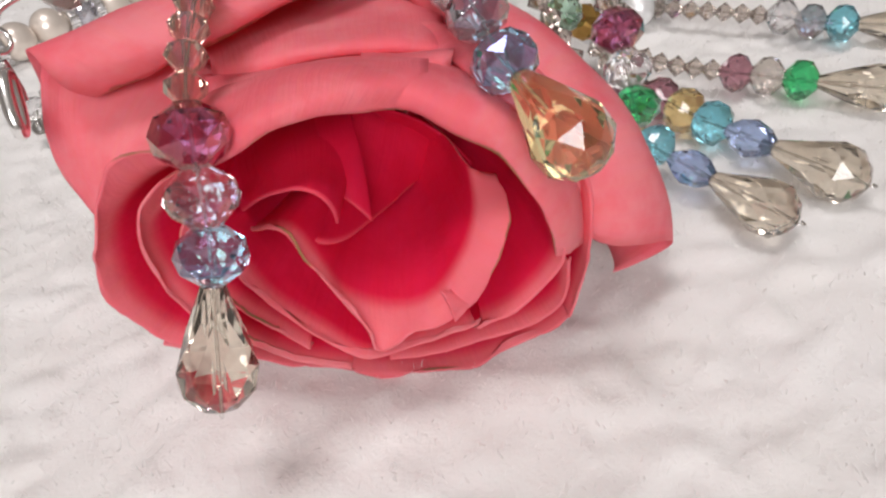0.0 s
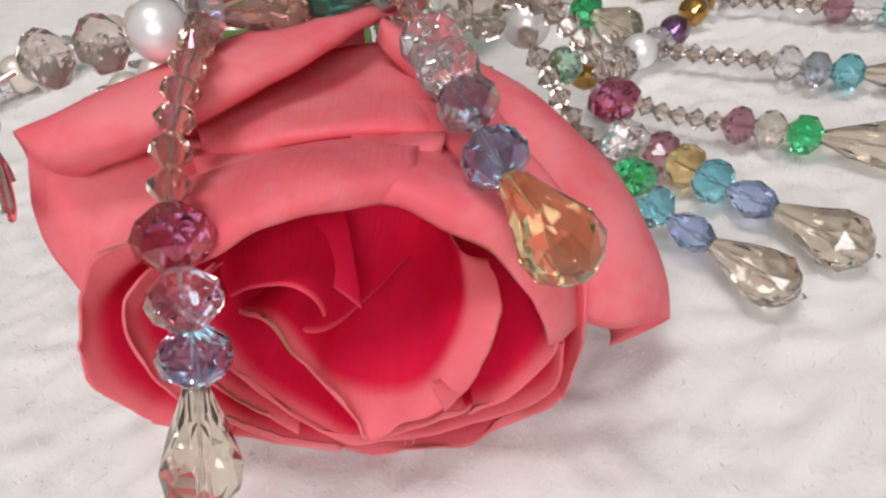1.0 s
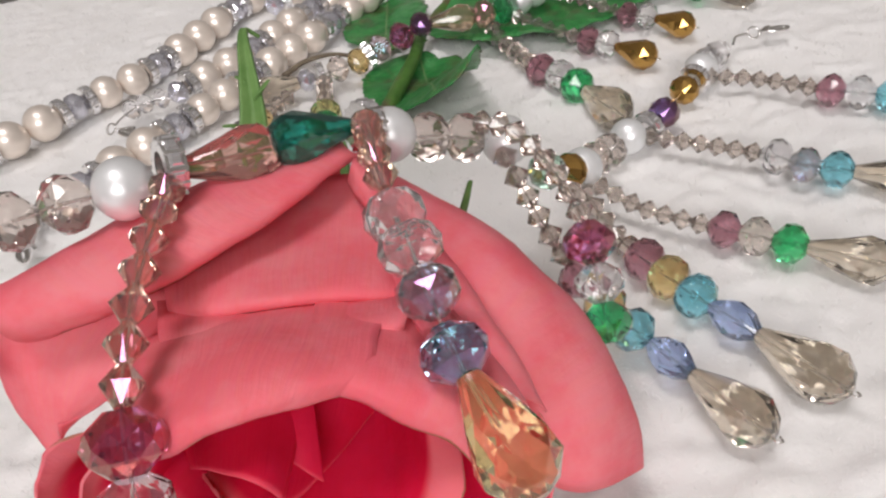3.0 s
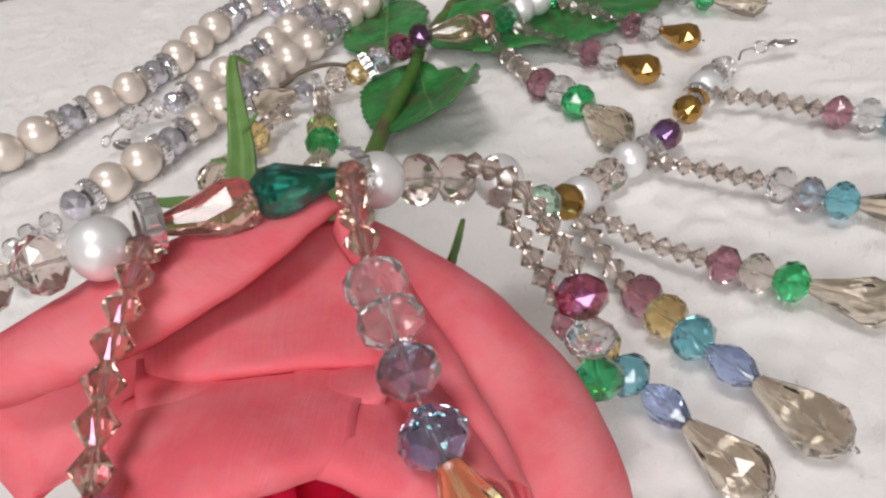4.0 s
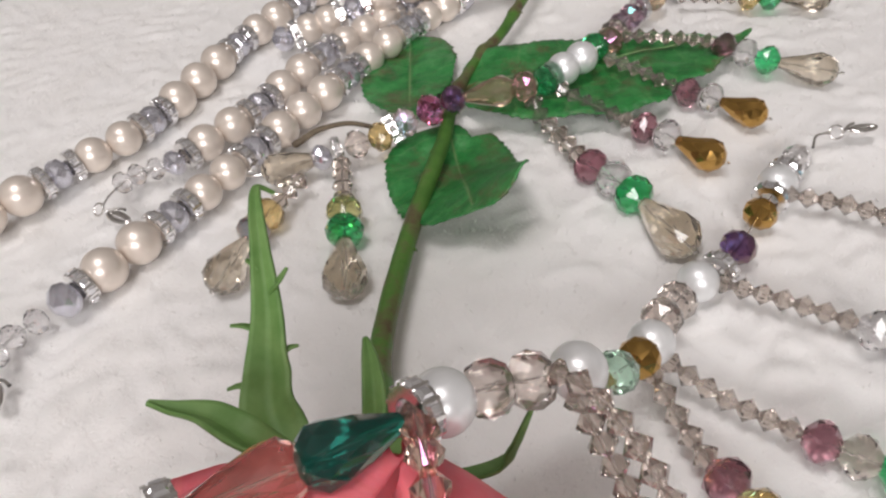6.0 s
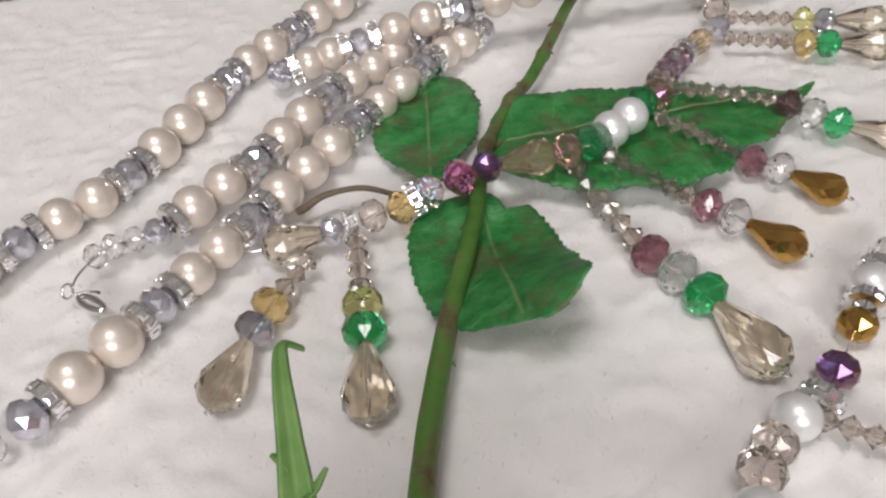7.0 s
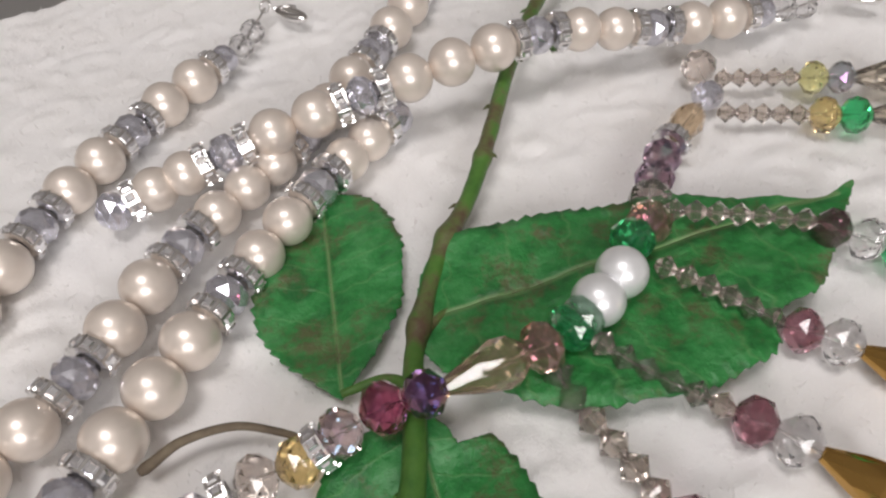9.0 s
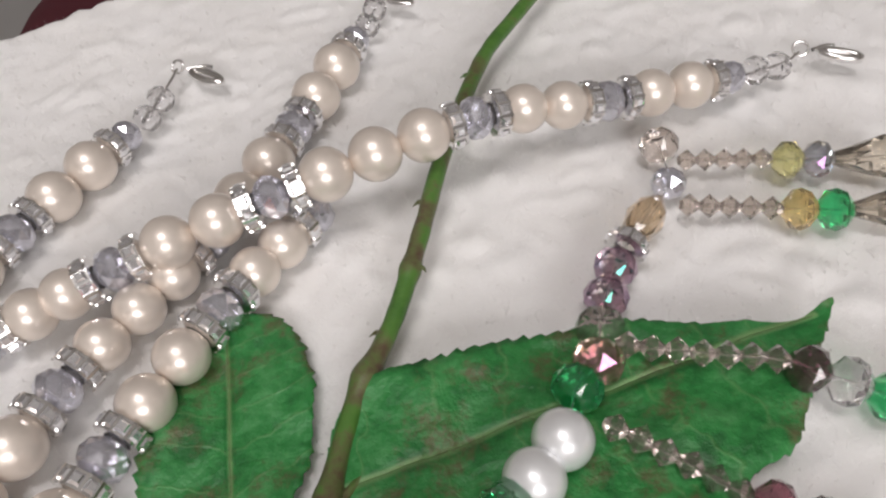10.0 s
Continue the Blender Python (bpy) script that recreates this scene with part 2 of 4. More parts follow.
def spline(points, per=24):
    """A smooth line through the points."""
    p = np.array(points, float)
    p = np.concatenate([[2 * p[0] - p[1]], p, [2 * p[-1] - p[-2]]])
    out = []
    for i in range(1, len(p) - 2):
        a, b, c, d = p[i - 1 : i + 3]
        for t in np.linspace(0, 1, per, endpoint=False):
            out.append(0.5 * (2 * b + (c - a) * t + (2 * a - 5 * b + 4 * c - d) * t * t + (3 * b - a - 3 * c + d) * t**3))
    out.append(p[-2])
    return np.array(out)


def tube(line, radii, sides=8):
    """Rings of points round a line."""
    line = np.asarray(line)
    way = np.gradient(line, axis=0)
    way /= np.linalg.norm(way, axis=1)[:, None]
    side = np.cross(way, (0.0, 0.0, 1.0))
    side /= np.linalg.norm(side, axis=1)[:, None] + 1e-9
    above = np.cross(side, way)
    ang = np.linspace(0, 2 * np.pi, sides, endpoint=False)
    r = np.broadcast_to(radii, len(line))[:, None, None]
    return line[:, None] + r * (side[:, None] * np.cos(ang)[None, :, None] + above[:, None] * np.sin(ang)[None, :, None])


# ---- bead shapes: unit length along z from -0.5 to 0.5, unit width ----
SHAPES = {}


def turned(profile, sides, twist=False, cap=True):
    """A faceted turned solid; profile: (height, radius). twist: each ring turned by half a facet."""
    bm = bmesh.new()
    rings = []
    for k, (z, r) in enumerate(profile):
        off = 0.5 * (k % 2) if twist else 0.0
        rings.append([bm.verts.new((r * math.cos(2 * math.pi * (i + off) / sides), r * math.sin(2 * math.pi * (i + off) / sides), z)) for i in range(sides)])
    for k in range(len(rings) - 1):
        a, b = rings[k], rings[k + 1]
        for i in range(sides):
            j = (i + 1) % sides
            if not twist:
                bm.faces.new((a[i], a[j], b[j], b[i]))
            elif k % 2 == 0:
                bm.faces.new((a[i], a[j], b[i]))
                bm.faces.new((a[j], b[j], b[i]))
            else:
                bm.faces.new((a[i], b[j], b[i]))
                bm.faces.new((a[i], a[j], b[j]))
    if cap:
        bm.faces.new(list(reversed(rings[0])))
        bm.faces.new(rings[-1])
    bmesh.ops.recalc_face_normals(bm, faces=bm.faces)
    return bm


def shape_bmesh(kind):
    if kind == "pearl":
        bm = bmesh.new()
        bmesh.ops.create_uvsphere(bm, u_segments=28, v_segments=16, radius=0.5)
        return bm
    if kind == "rondelle":
        return turned([(-0.5, 0.2), (-0.24, 0.45), (0.0, 0.5), (0.24, 0.45), (0.5, 0.2)], 9, True)
    if kind == "bicone":
        return turned([(-0.5, 0.16), (0.0, 0.5), (0.5, 0.16)], 8, True)
    if kind == "oval":
        return turned([(-0.5, 0.16), (-0.25, 0.40), (0.0, 0.5), (0.25, 0.40), (0.5, 0.16)], 8, True)
    if kind == "drop":
        return turned([(-0.5, 0.15), (-0.12, 0.36), (0.14, 0.49), (0.30, 0.48), (0.44, 0.30), (0.5, 0.12)], 9, True)
    if kind == "ring":
        # two thin plates round a core, with small claws between the stones
        bm = turned([(-0.5, 0.28), (-0.5, 0.47), (-0.34, 0.47), (-0.34, 0.36), (0.34, 0.36), (0.34, 0.47), (0.5, 0.47), (0.5, 0.28)], 20, False, False)
        for i in range(11):
            turn = Matrix.Rotation(math.tau * (i + 0.5) / 11, 4, "Z")
            bmesh.ops.create_cube(bm, size=1.0, matrix=turn @ Matrix.Translation((0.47, 0, 0)) @ Matrix.Diagonal((0.08, 0.06, 1.0, 1)))
        return bm
    if kind == "stones":
        # eleven square-cut stones, each with a flat table and sloped sides
        bm = bmesh.new()
        for i in range(11):
            a = math.tau * i / 11
            out, side = Vector((math.cos(a), math.sin(a), 0)), Vector((-math.sin(a), math.cos(a), 0))
            rings = []
            for r, w, h in ((0.36, 0.09, 0.36), (0.46, 0.115, 0.36), (0.53, 0.06, 0.2)):
                rings.append([bm.verts.new(out * r + side * w * sx + Vector((0, 0, h * sz))) for sx, sz in ((-1, -1), (1, -1), (1, 1), (-1, 1))])
            for lower, upper in zip(rings, rings[1:]):
                for j in range(4):
                    bm.faces.new((lower[j], lower[(j + 1) % 4], upper[(j + 1) % 4], upper[j]))
            bm.faces.new(rings[-1])
            bm.faces.new(list(reversed(rings[0])))
        bmesh.ops.recalc_face_normals(bm, faces=bm.faces)
        return bm


def shape(kind, mat):
    key = (kind, mat.name)
    if key not in SHAPES:
        bm = shape_bmesh(kind)
        me = bpy.data.meshes.new(kind)
        bm.to_mesh(me)
        bm.free()
        me.materials.append(mat)
        if kind == "pearl":
            me.shade_smooth()
        SHAPES[key] = me
    return SHAPES[key]


# token: shape, material, length and width in mm, name
BEADS = {
    "P": ("pearl", PEARL, 10.0, 10.2, "pearl"),
    "Q": ("pearl", PEARL, 8.6, 9.0, "pearl"),
    "W": ("pearl", WHITE_PEARL, 8.0, 8.4, "white_pearl"),
    "w": ("pearl", WHITE_PEARL, 8.6, 8.8, "white_pearl"),
    "o": ("ring", SILVER, 2.5, 7.6, "rhinestone_ring"),
    "S": ("rondelle", TINT["steel"], 6.6, 8.4, "steel_bead"),
    "s": ("rondelle", TINT["steel"], 5.4, 7.0, "steel_bead"),
    "c": ("rondelle", TINT["clear"], 6.2, 8.1, "clear_bead"),
    "k": ("rondelle", TINT["smoke"], 6.2, 8.1, "smoky_bead"),
    "b": ("bicone", TINT["bic"], 3.8, 4.7, "bicone_bead"),
    "a": ("bicone", TINT["amberb"], 4.8, 4.9, "amber_bicone_bead"),
    "m": ("rondelle", TINT["mauve"], 6.0, 8.0, "mauve_bead"),
    "r": ("rondelle", TINT["garnet"], 6.8, 8.8, "garnet_bead"),
    "p": ("rondelle", TINT["pink"], 6.2, 8.2, "pale_pink_bead"),
    "B": ("rondelle", TINT["blue"], 6.4, 8.2, "pale_blue_bead"),
    "q": ("rondelle", TINT["aqua"], 6.2, 8.0, "aqua_bead"),
    "l": ("oval", TINT["lav"], 9.0, 6.4, "light_blue_bead"),
    "g": ("rondelle", TINT["green"], 6.3, 8.2, "green_bead"),
    "y": ("rondelle", TINT["yellow"], 6.2, 8.2, "yellow_bead"),
    "L": ("rondelle", TINT["lemon"], 6.0, 8.0, "lemon_bead"),
    "D": ("drop", TINT["champ"], 15.0, 9.2, "champagne_drop"),
    "H": ("drop", TINT["honey"], 14.6, 9.4, "honey_drop"),
    "G": ("drop", TINT["gold"], 12.5, 8.0, "gold_drop"),
    "E": ("drop", TINT["emerald"], 12.5, 7.6, "emerald_drop"),
    "F": ("drop", TINT["salmon"], 13.5, 7.8, "salmon_drop"),
    "d": ("rondelle", TINT["dark"], 6.4, 7.6, "dark_bead"),
    "e": ("rondelle", TINT["mint"], 6.0, 7.4, "mint_bead"),
    "u": ("rondelle", TINT["purple"], 6.2, 8.0, "purple_bead"),
    "h": ("rondelle", TINT["gold"], 5.8, 7.4, "gold_bead"),
    "O": ("oval", TINT["topaz"], 12.5, 7.4, "champagne_oval"),
    "A": ("rondelle", TINT["amberb"], 6.4, 8.4, "amber_bead"),
    "v": ("rondelle", TINT["plum"], 6.2, 7.8, "plum_bead"),
    "I": ("drop", TINT["topaz"], 14.0, 8.2, "topaz_drop"),
    "x": ("rondelle", TINT["hema"], 6.0, 7.8, "grey_bead"),
    "C": ("oval", TINT["clear"], 11.0, 7.0, "clear_oval"),
}
FLIP = Matrix.Rotation(math.pi, 4, "X")


def strand(parent, points, tokens, name="thread"):
    """A thread along points (mm) with beads on it, first to last; '-' turns the next bead round."""
    line = spline(np.array(points, float) / 1000)
    steps = np.linalg.norm(np.diff(line, axis=0), axis=1)
    along = np.concatenate([[0], np.cumsum(steps)])
    thread = grid_mesh(name, tube(line[::4] if len(line) > 30 else line, 0.0002, 6), THREAD, parent, closed=True)
    need = sum(BEADS[k][2] for k in tokens if k not in "-") / 1000
    fit = along[-1] / need
    at, flip = 0.0, False
    for k in tokens:
        if k == "-":
            flip = True
            continue
        kind, mat, length, width, title = BEADS[k]
        size = length / 1000 * fit
        mid = at + size / 2
        here = Vector([np.interp(mid, along, line[:, i]) for i in range(3)])
        ahead = Vector([np.interp(min(mid + size / 2, along[-1]), along, line[:, i]) for i in range(3)])
        behind = Vector([np.interp(max(mid - size / 2, 0), along, line[:, i]) for i in range(3)])
        turn = (ahead - behind).to_track_quat("Z", "Y").to_matrix().to_4x4() @ Matrix.Rotation(random.uniform(0, 6.28), 4, "Z")
        if flip:
            turn = turn @ FLIP
            flip = False
        grow = min(max(fit, 0.85), 1.15)
        full = Matrix.Translation(here) @ turn @ Matrix.Diagonal((width / 1000 * grow, width / 1000 * grow, max(size, length / 1000 * grow) if kind == "pearl" else size, 1))
        bead = new(title, shape(kind, mat))
        bead.parent = thread
        bead.matrix_basis = full
        if kind == "ring":
            st = new("rhinestone", shape("stones", STONE))
            st.parent = thread
            st.matrix_basis = full
        at += size
    if tokens[-1] in "DHG":
        tail = line[-1] * 1000
        way = (line[-1] - line[-6]) / np.linalg.norm(line[-1] - line[-6])
        side = np.cross(way, (0.3, 0.1, 1.0))
        loop = spline(np.array([tail - way * 0.6, tail + way * 0.9 + side * 0.5, tail + way * 1.3 - side * 0.4, tail + way * 0.4 - side * 0.9])) / 1000
        grid_mesh("wire_loop", tube(loop, 0.00018, 6), SILVER, thread, closed=True)
    return thread


# ---- room ----


def box(name, lo, hi, mat, kind="structure", label="", category=""):
    bm = bmesh.new()
    bmesh.ops.create_cube(bm, size=1.0)
    lo, hi = Vector(lo), Vector(hi)
    for v in bm.verts:
        v.co = Vector([(lo[i] + hi[i]) / 2 + v.co[i] * (hi[i] - lo[i]) for i in range(3)])
    return tagged(link_mesh(name, bm, mat), label, category, "", kind)


box("floor", (-2.2, -2.0, -0.5), (2.2, 2.6, -0.45), FLOOR, label="grey floor below the bed", category="floor")
box("ceiling", (-2.2, -2.0, 2.0), (2.2, 2.6, 2.05), PLASTER, label="plain cream plaster ceiling", category="ceiling")
box("wall_north", (-2.2, 2.6, -0.5), (2.2, 2.7, 2.05), WALL, label="plain taupe wall, out of view", category="wall")
box("wall_south", (-2.2, -2.1, -0.5), (2.2, -2.0, 2.05), WALL, label="plain taupe wall, out of view", category="wall")
box("wall_west", (-2.3, -2.1, -0.5), (-2.2, 2.7, 2.05), WALL, label="plain taupe wall, out of view", category="wall")
box("wall_east", (2.2, -2.1, -0.5), (2.3, 2.7, 2.05), WALL, label="plain taupe wall, out of view", category="wall")

# ---- fleece ----
EDGE_WAY, EDGE_OUT = np.array([0.94, 0.342]), np.array([-0.342, 0.94])
EDGE_AT = 0.416


def fleece_height(x, y):
    p = Vector((x * 1000, y * 1000, 0))
    h = 0.0017 * abs(noise.noise(p / 7.0)) + 0.0009 * abs(noise.noise(p / 3.0 + Vector((7, 3, 1))))
    h += 0.0020 * noise.noise(p / 70.0 + Vector((1, 5, 2)))
    return h - 0.0014


def build_fleece():
    fine = 0.0016
    a = np.concatenate([np.linspace(-0.9, -0.21, 16), np.arange(-0.2, 0.36, fine), np.linspace(0.37, 1.0, 14)])
    b = np.concatenate([np.linspace(-0.9, -0.1, 16), np.arange(-0.09, EDGE_AT, fine)])
    pts = []
    for v in b:
        row = []
        for u in a:
            x, y = u * EDGE_WAY + v * EDGE_OUT
            row.append((x, y, fleece_height(x, y)))
        pts.append(row)
    for drop, out in ((0.004, 0.004), (0.014, 0.008), (0.05, 0.010), (0.16, 0.008), (0.40, 0.004)):
        row = []
        for u in a:
            x, y = u * EDGE_WAY + (EDGE_AT + out + 0.001 * noise.noise(Vector((u * 90, drop * 50, 0)))) * EDGE_OUT
            row.append((x, y, -drop))
        pts.append(row)
    return grid_mesh("ground", np.array(pts), FLEECE)


tagged(build_fleece(), "soft white fleece blanket spread over a bed", "blanket", "", "structure")

# ---- rose ----


def bezier_patch(net, n=26, m=26):
    """A smooth sheet over a net of control points (mm); the last row is its free edge."""
    net = np.array(net, float)

    def basis(k, t):
        return np.stack([math.comb(k, i) * t**i * (1 - t) ** (k - i) for i in range(k + 1)], -1)

    bu, bv = basis(net.shape[0] - 1, np.linspace(0, 1, n)), basis(net.shape[1] - 1, np.linspace(0, 1, m))
    return np.einsum("ai,bj,ijk->abk", bu, bv, net)


def sheet_uv(ob, pts_shape, reach=1.0):
    """u along a row, v from the first row to the last, where it comes to reach."""
    n, m = pts_shape[:2]
    me = ob.data
    layer = me.uv_layers.new(name="UVMap")
    for loop in me.loops:
        i, j = divmod(loop.vertex_index, m)
        v = i / (n - 1)
        layer.data[loop.index].uv = (j / (m - 1), v * reach)


def petal(pts, rose, faces="cup", ripple=0.7, lip_row=0):
    """A petal from a sheet of points (mm). faces: cup (crimson inside, pale outside), pale or deep; rows past lip_row are the pale rim."""
    q = np.array(pts, float)
    for i in range(q.shape[0]):
        for j in range(q.shape[1]):
            p = Vector(q[i, j])
            edge = 0.35 + 0.65 * i / q.shape[0]
            q[i, j] += np.array(noise.noise_vector(p / 8.0)) * ripple * edge + np.array(noise.noise_vector(p / 3.0)) * 0.22 * ripple * edge
    ob = grid_mesh("petal", q / 1000, PETAL, rose)
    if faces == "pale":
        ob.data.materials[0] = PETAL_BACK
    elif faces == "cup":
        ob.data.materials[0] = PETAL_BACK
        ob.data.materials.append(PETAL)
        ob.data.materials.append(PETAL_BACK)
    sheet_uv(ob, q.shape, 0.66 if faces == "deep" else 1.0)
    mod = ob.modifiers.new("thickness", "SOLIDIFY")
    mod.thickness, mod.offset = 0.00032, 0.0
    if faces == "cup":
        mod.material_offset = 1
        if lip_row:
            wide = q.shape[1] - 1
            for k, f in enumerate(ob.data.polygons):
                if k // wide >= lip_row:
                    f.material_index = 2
    return ob


def rolled_petal(rose, fold, edge, base, base_r, bulge, ripple=0.35, m=56):
    """A cupped petal (mm): from its base it rises to the fold line and rolls over outward to the free edge."""
    def even(points):
        line = spline(np.array(points, float), 16)
        run = np.concatenate([[0], np.cumsum(np.linalg.norm(np.diff(line, axis=0), axis=1))])
        return np.stack([np.interp(np.linspace(0, run[-1], m), run, line[:, i]) for i in range(3)], 1)

    fold, edge, base = even(fold), even(edge), np.array(base, float)
    edge = edge + np.array([noise.noise_vector(Vector(p / 2.4)) * 0.3 + noise.noise_vector(Vector(p / 0.9)) * 0.1 for p in edge])
    out = fold - base
    out[:, 1] = 0
    out /= np.linalg.norm(out, axis=1)[:, None] + 1e-6
    foot = base + out * base_r
    belly = foot + (fold - foot) * 0.55 + out * bulge
    under = edge + (edge - fold) * 0.25 + np.array((0.0, 0.6, -0.1))
    rows = np.stack([foot, belly, fold, edge])
    rows = np.stack([spline(np.concatenate([rows[:, j], under[None, j]]), 8)[:25] for j in range(m)], 1)
    return petal(rows, rose, "cup", ripple)


def blade(points, widths, fold=0.3, n=9):
    """A long narrow leaf-like sheet along points (mm)."""
    line = spline(np.array(points, float), 14)
    way = np.gradient(line, axis=0)
    way /= np.linalg.norm(way, axis=1)[:, None]
    side = np.cross(way, (0.0, 0.35, 1.0))
    side /= np.linalg.norm(side, axis=1)[:, None] + 1e-9
    up = np.cross(side, way)
    w = np.interp(np.linspace(0, 1, len(line)), np.linspace(0, 1, len(widths)), widths)
    s = np.linspace(-1, 1, n)
    return line[:, None] + side[:, None] * (s[None, :, None] * w[:, None, None] / 2) + up[:, None] * (np.abs(s)[None, :, None] * w[:, None, None] * fold)


def build_leaf(parent, outline, base, tip, lift, label, rise=0.07, curl=None):
    """A serrated leaf from its outline in plan (mm), with a midrib from base to tip. curl: a corner (mm), its reach and its lift off the ground."""
    pts = np.array([(*p, 0) for p in outline], float)
    loop = spline(np.concatenate([pts, pts[:1]]), 30)[:-1, :2]
    gap = np.linalg.norm(np.diff(np.concatenate([loop, loop[:1]]), axis=0), axis=1)
    run = np.concatenate([[0], np.cumsum(gap)])
    n = int(run[-1] / 0.55)
    full = np.concatenate([loop, loop[:1]])
    loop = np.stack([np.interp(np.linspace(0, run[-1], n, endpoint=False), run, full[:, i]) for i in range(2)], 1)
    base, tip = np.array(base, float), np.array(tip, float)
    axis = tip - base
    size = np.linalg.norm(axis)
    rings = 10
    out = np.zeros((rings + 1, n, 3))
    uv = np.zeros((rings + 1, n, 2))
    for i, p in enumerate(loop):
        s = np.clip(np.dot(p - base, axis) / size**2, 0.03, 0.97)
        foot = base + s * axis
        far = np.linalg.norm(p - foot) + 1e-6
        saw = 1 + (1.15 * ((i % 5) / 5.0) * (0.6 + noise.noise(Vector((i * 0.07, far, 0)))) - 0.2) / max(far, 6)
        for k in range(rings + 1):
            f = (k + 0.02) / (rings + 0.02)
            q = foot + (p - foot) * f * (saw if k == rings else 1)
            w = far * f
            z = lift + rise * w + 1.9 * noise.noise(Vector((q[0] / 12, q[1] / 12, 3))) + 0.35 * noise.noise(Vector((q[0] / 4, q[1] / 4, 8)))
            if curl:
                near = max(0.0, 1 - np.linalg.norm(q - np.array(curl[0])) / curl[1])
                z += curl[2] * near**1.5
            out[k, i] = (q[0], q[1], z)
            uv[k, i] = (s, w / size)
    ob = grid_mesh("leaf", out / 1000, LEAF, parent, label, closed=True)
    layer = ob.data.uv_layers.new(name="UVMap")
    for loop_ in ob.data.loops:
        layer.data[loop_.index].uv = uv[loop_.vertex_index // n, loop_.vertex_index % n]
    mod = ob.modifiers.new("thickness", "SOLIDIFY")
    mod.thickness, mod.offset = 0.0004, 0.0
    return ob


def build_rose():
    rose = thing("rose", "cut coral-pink rose with green stem and leaves on fleece", "rose")
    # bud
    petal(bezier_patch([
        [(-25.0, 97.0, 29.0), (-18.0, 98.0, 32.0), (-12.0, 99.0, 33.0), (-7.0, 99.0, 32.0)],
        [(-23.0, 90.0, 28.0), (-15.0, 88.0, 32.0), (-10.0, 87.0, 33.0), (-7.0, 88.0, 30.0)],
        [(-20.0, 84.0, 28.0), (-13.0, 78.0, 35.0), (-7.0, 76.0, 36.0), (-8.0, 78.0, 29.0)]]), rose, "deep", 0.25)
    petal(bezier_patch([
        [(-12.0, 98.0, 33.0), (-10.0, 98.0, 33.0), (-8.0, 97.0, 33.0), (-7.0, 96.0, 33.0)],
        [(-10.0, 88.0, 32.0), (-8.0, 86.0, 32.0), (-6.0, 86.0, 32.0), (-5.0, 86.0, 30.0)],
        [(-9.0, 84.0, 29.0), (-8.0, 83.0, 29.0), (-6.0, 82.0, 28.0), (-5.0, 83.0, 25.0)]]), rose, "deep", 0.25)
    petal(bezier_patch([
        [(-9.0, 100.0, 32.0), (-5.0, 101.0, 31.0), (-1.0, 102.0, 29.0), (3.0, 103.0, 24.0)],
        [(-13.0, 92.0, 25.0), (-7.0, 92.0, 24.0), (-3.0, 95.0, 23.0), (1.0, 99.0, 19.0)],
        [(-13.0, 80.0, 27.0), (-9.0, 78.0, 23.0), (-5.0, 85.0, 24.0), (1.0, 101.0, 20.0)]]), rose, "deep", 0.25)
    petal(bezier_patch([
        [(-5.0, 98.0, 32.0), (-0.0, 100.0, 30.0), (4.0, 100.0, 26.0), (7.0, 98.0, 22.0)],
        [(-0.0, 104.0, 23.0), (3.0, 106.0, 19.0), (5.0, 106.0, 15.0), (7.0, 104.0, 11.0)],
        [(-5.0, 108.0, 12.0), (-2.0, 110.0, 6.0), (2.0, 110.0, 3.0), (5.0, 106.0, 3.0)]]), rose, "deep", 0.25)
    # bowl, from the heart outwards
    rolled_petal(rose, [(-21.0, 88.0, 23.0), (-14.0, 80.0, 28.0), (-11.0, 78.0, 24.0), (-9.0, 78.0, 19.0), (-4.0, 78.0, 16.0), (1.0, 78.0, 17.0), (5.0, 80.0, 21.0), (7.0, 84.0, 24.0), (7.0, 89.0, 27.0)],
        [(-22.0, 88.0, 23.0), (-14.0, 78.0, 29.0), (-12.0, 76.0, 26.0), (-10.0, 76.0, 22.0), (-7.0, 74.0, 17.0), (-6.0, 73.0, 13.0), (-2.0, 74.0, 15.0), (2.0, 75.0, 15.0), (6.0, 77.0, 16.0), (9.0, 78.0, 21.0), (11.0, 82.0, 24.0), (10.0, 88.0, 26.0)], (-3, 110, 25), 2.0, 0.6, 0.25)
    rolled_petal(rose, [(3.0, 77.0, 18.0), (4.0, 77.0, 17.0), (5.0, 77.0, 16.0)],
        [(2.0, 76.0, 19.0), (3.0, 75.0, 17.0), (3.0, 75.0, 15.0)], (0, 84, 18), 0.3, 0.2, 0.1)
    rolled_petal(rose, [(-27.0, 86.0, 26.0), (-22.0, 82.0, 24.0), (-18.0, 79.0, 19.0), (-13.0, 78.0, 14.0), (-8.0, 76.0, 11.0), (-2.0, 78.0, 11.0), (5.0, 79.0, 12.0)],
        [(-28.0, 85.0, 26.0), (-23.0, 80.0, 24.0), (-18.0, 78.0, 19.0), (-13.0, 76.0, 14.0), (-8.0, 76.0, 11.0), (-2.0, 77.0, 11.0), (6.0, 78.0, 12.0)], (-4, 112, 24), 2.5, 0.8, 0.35)
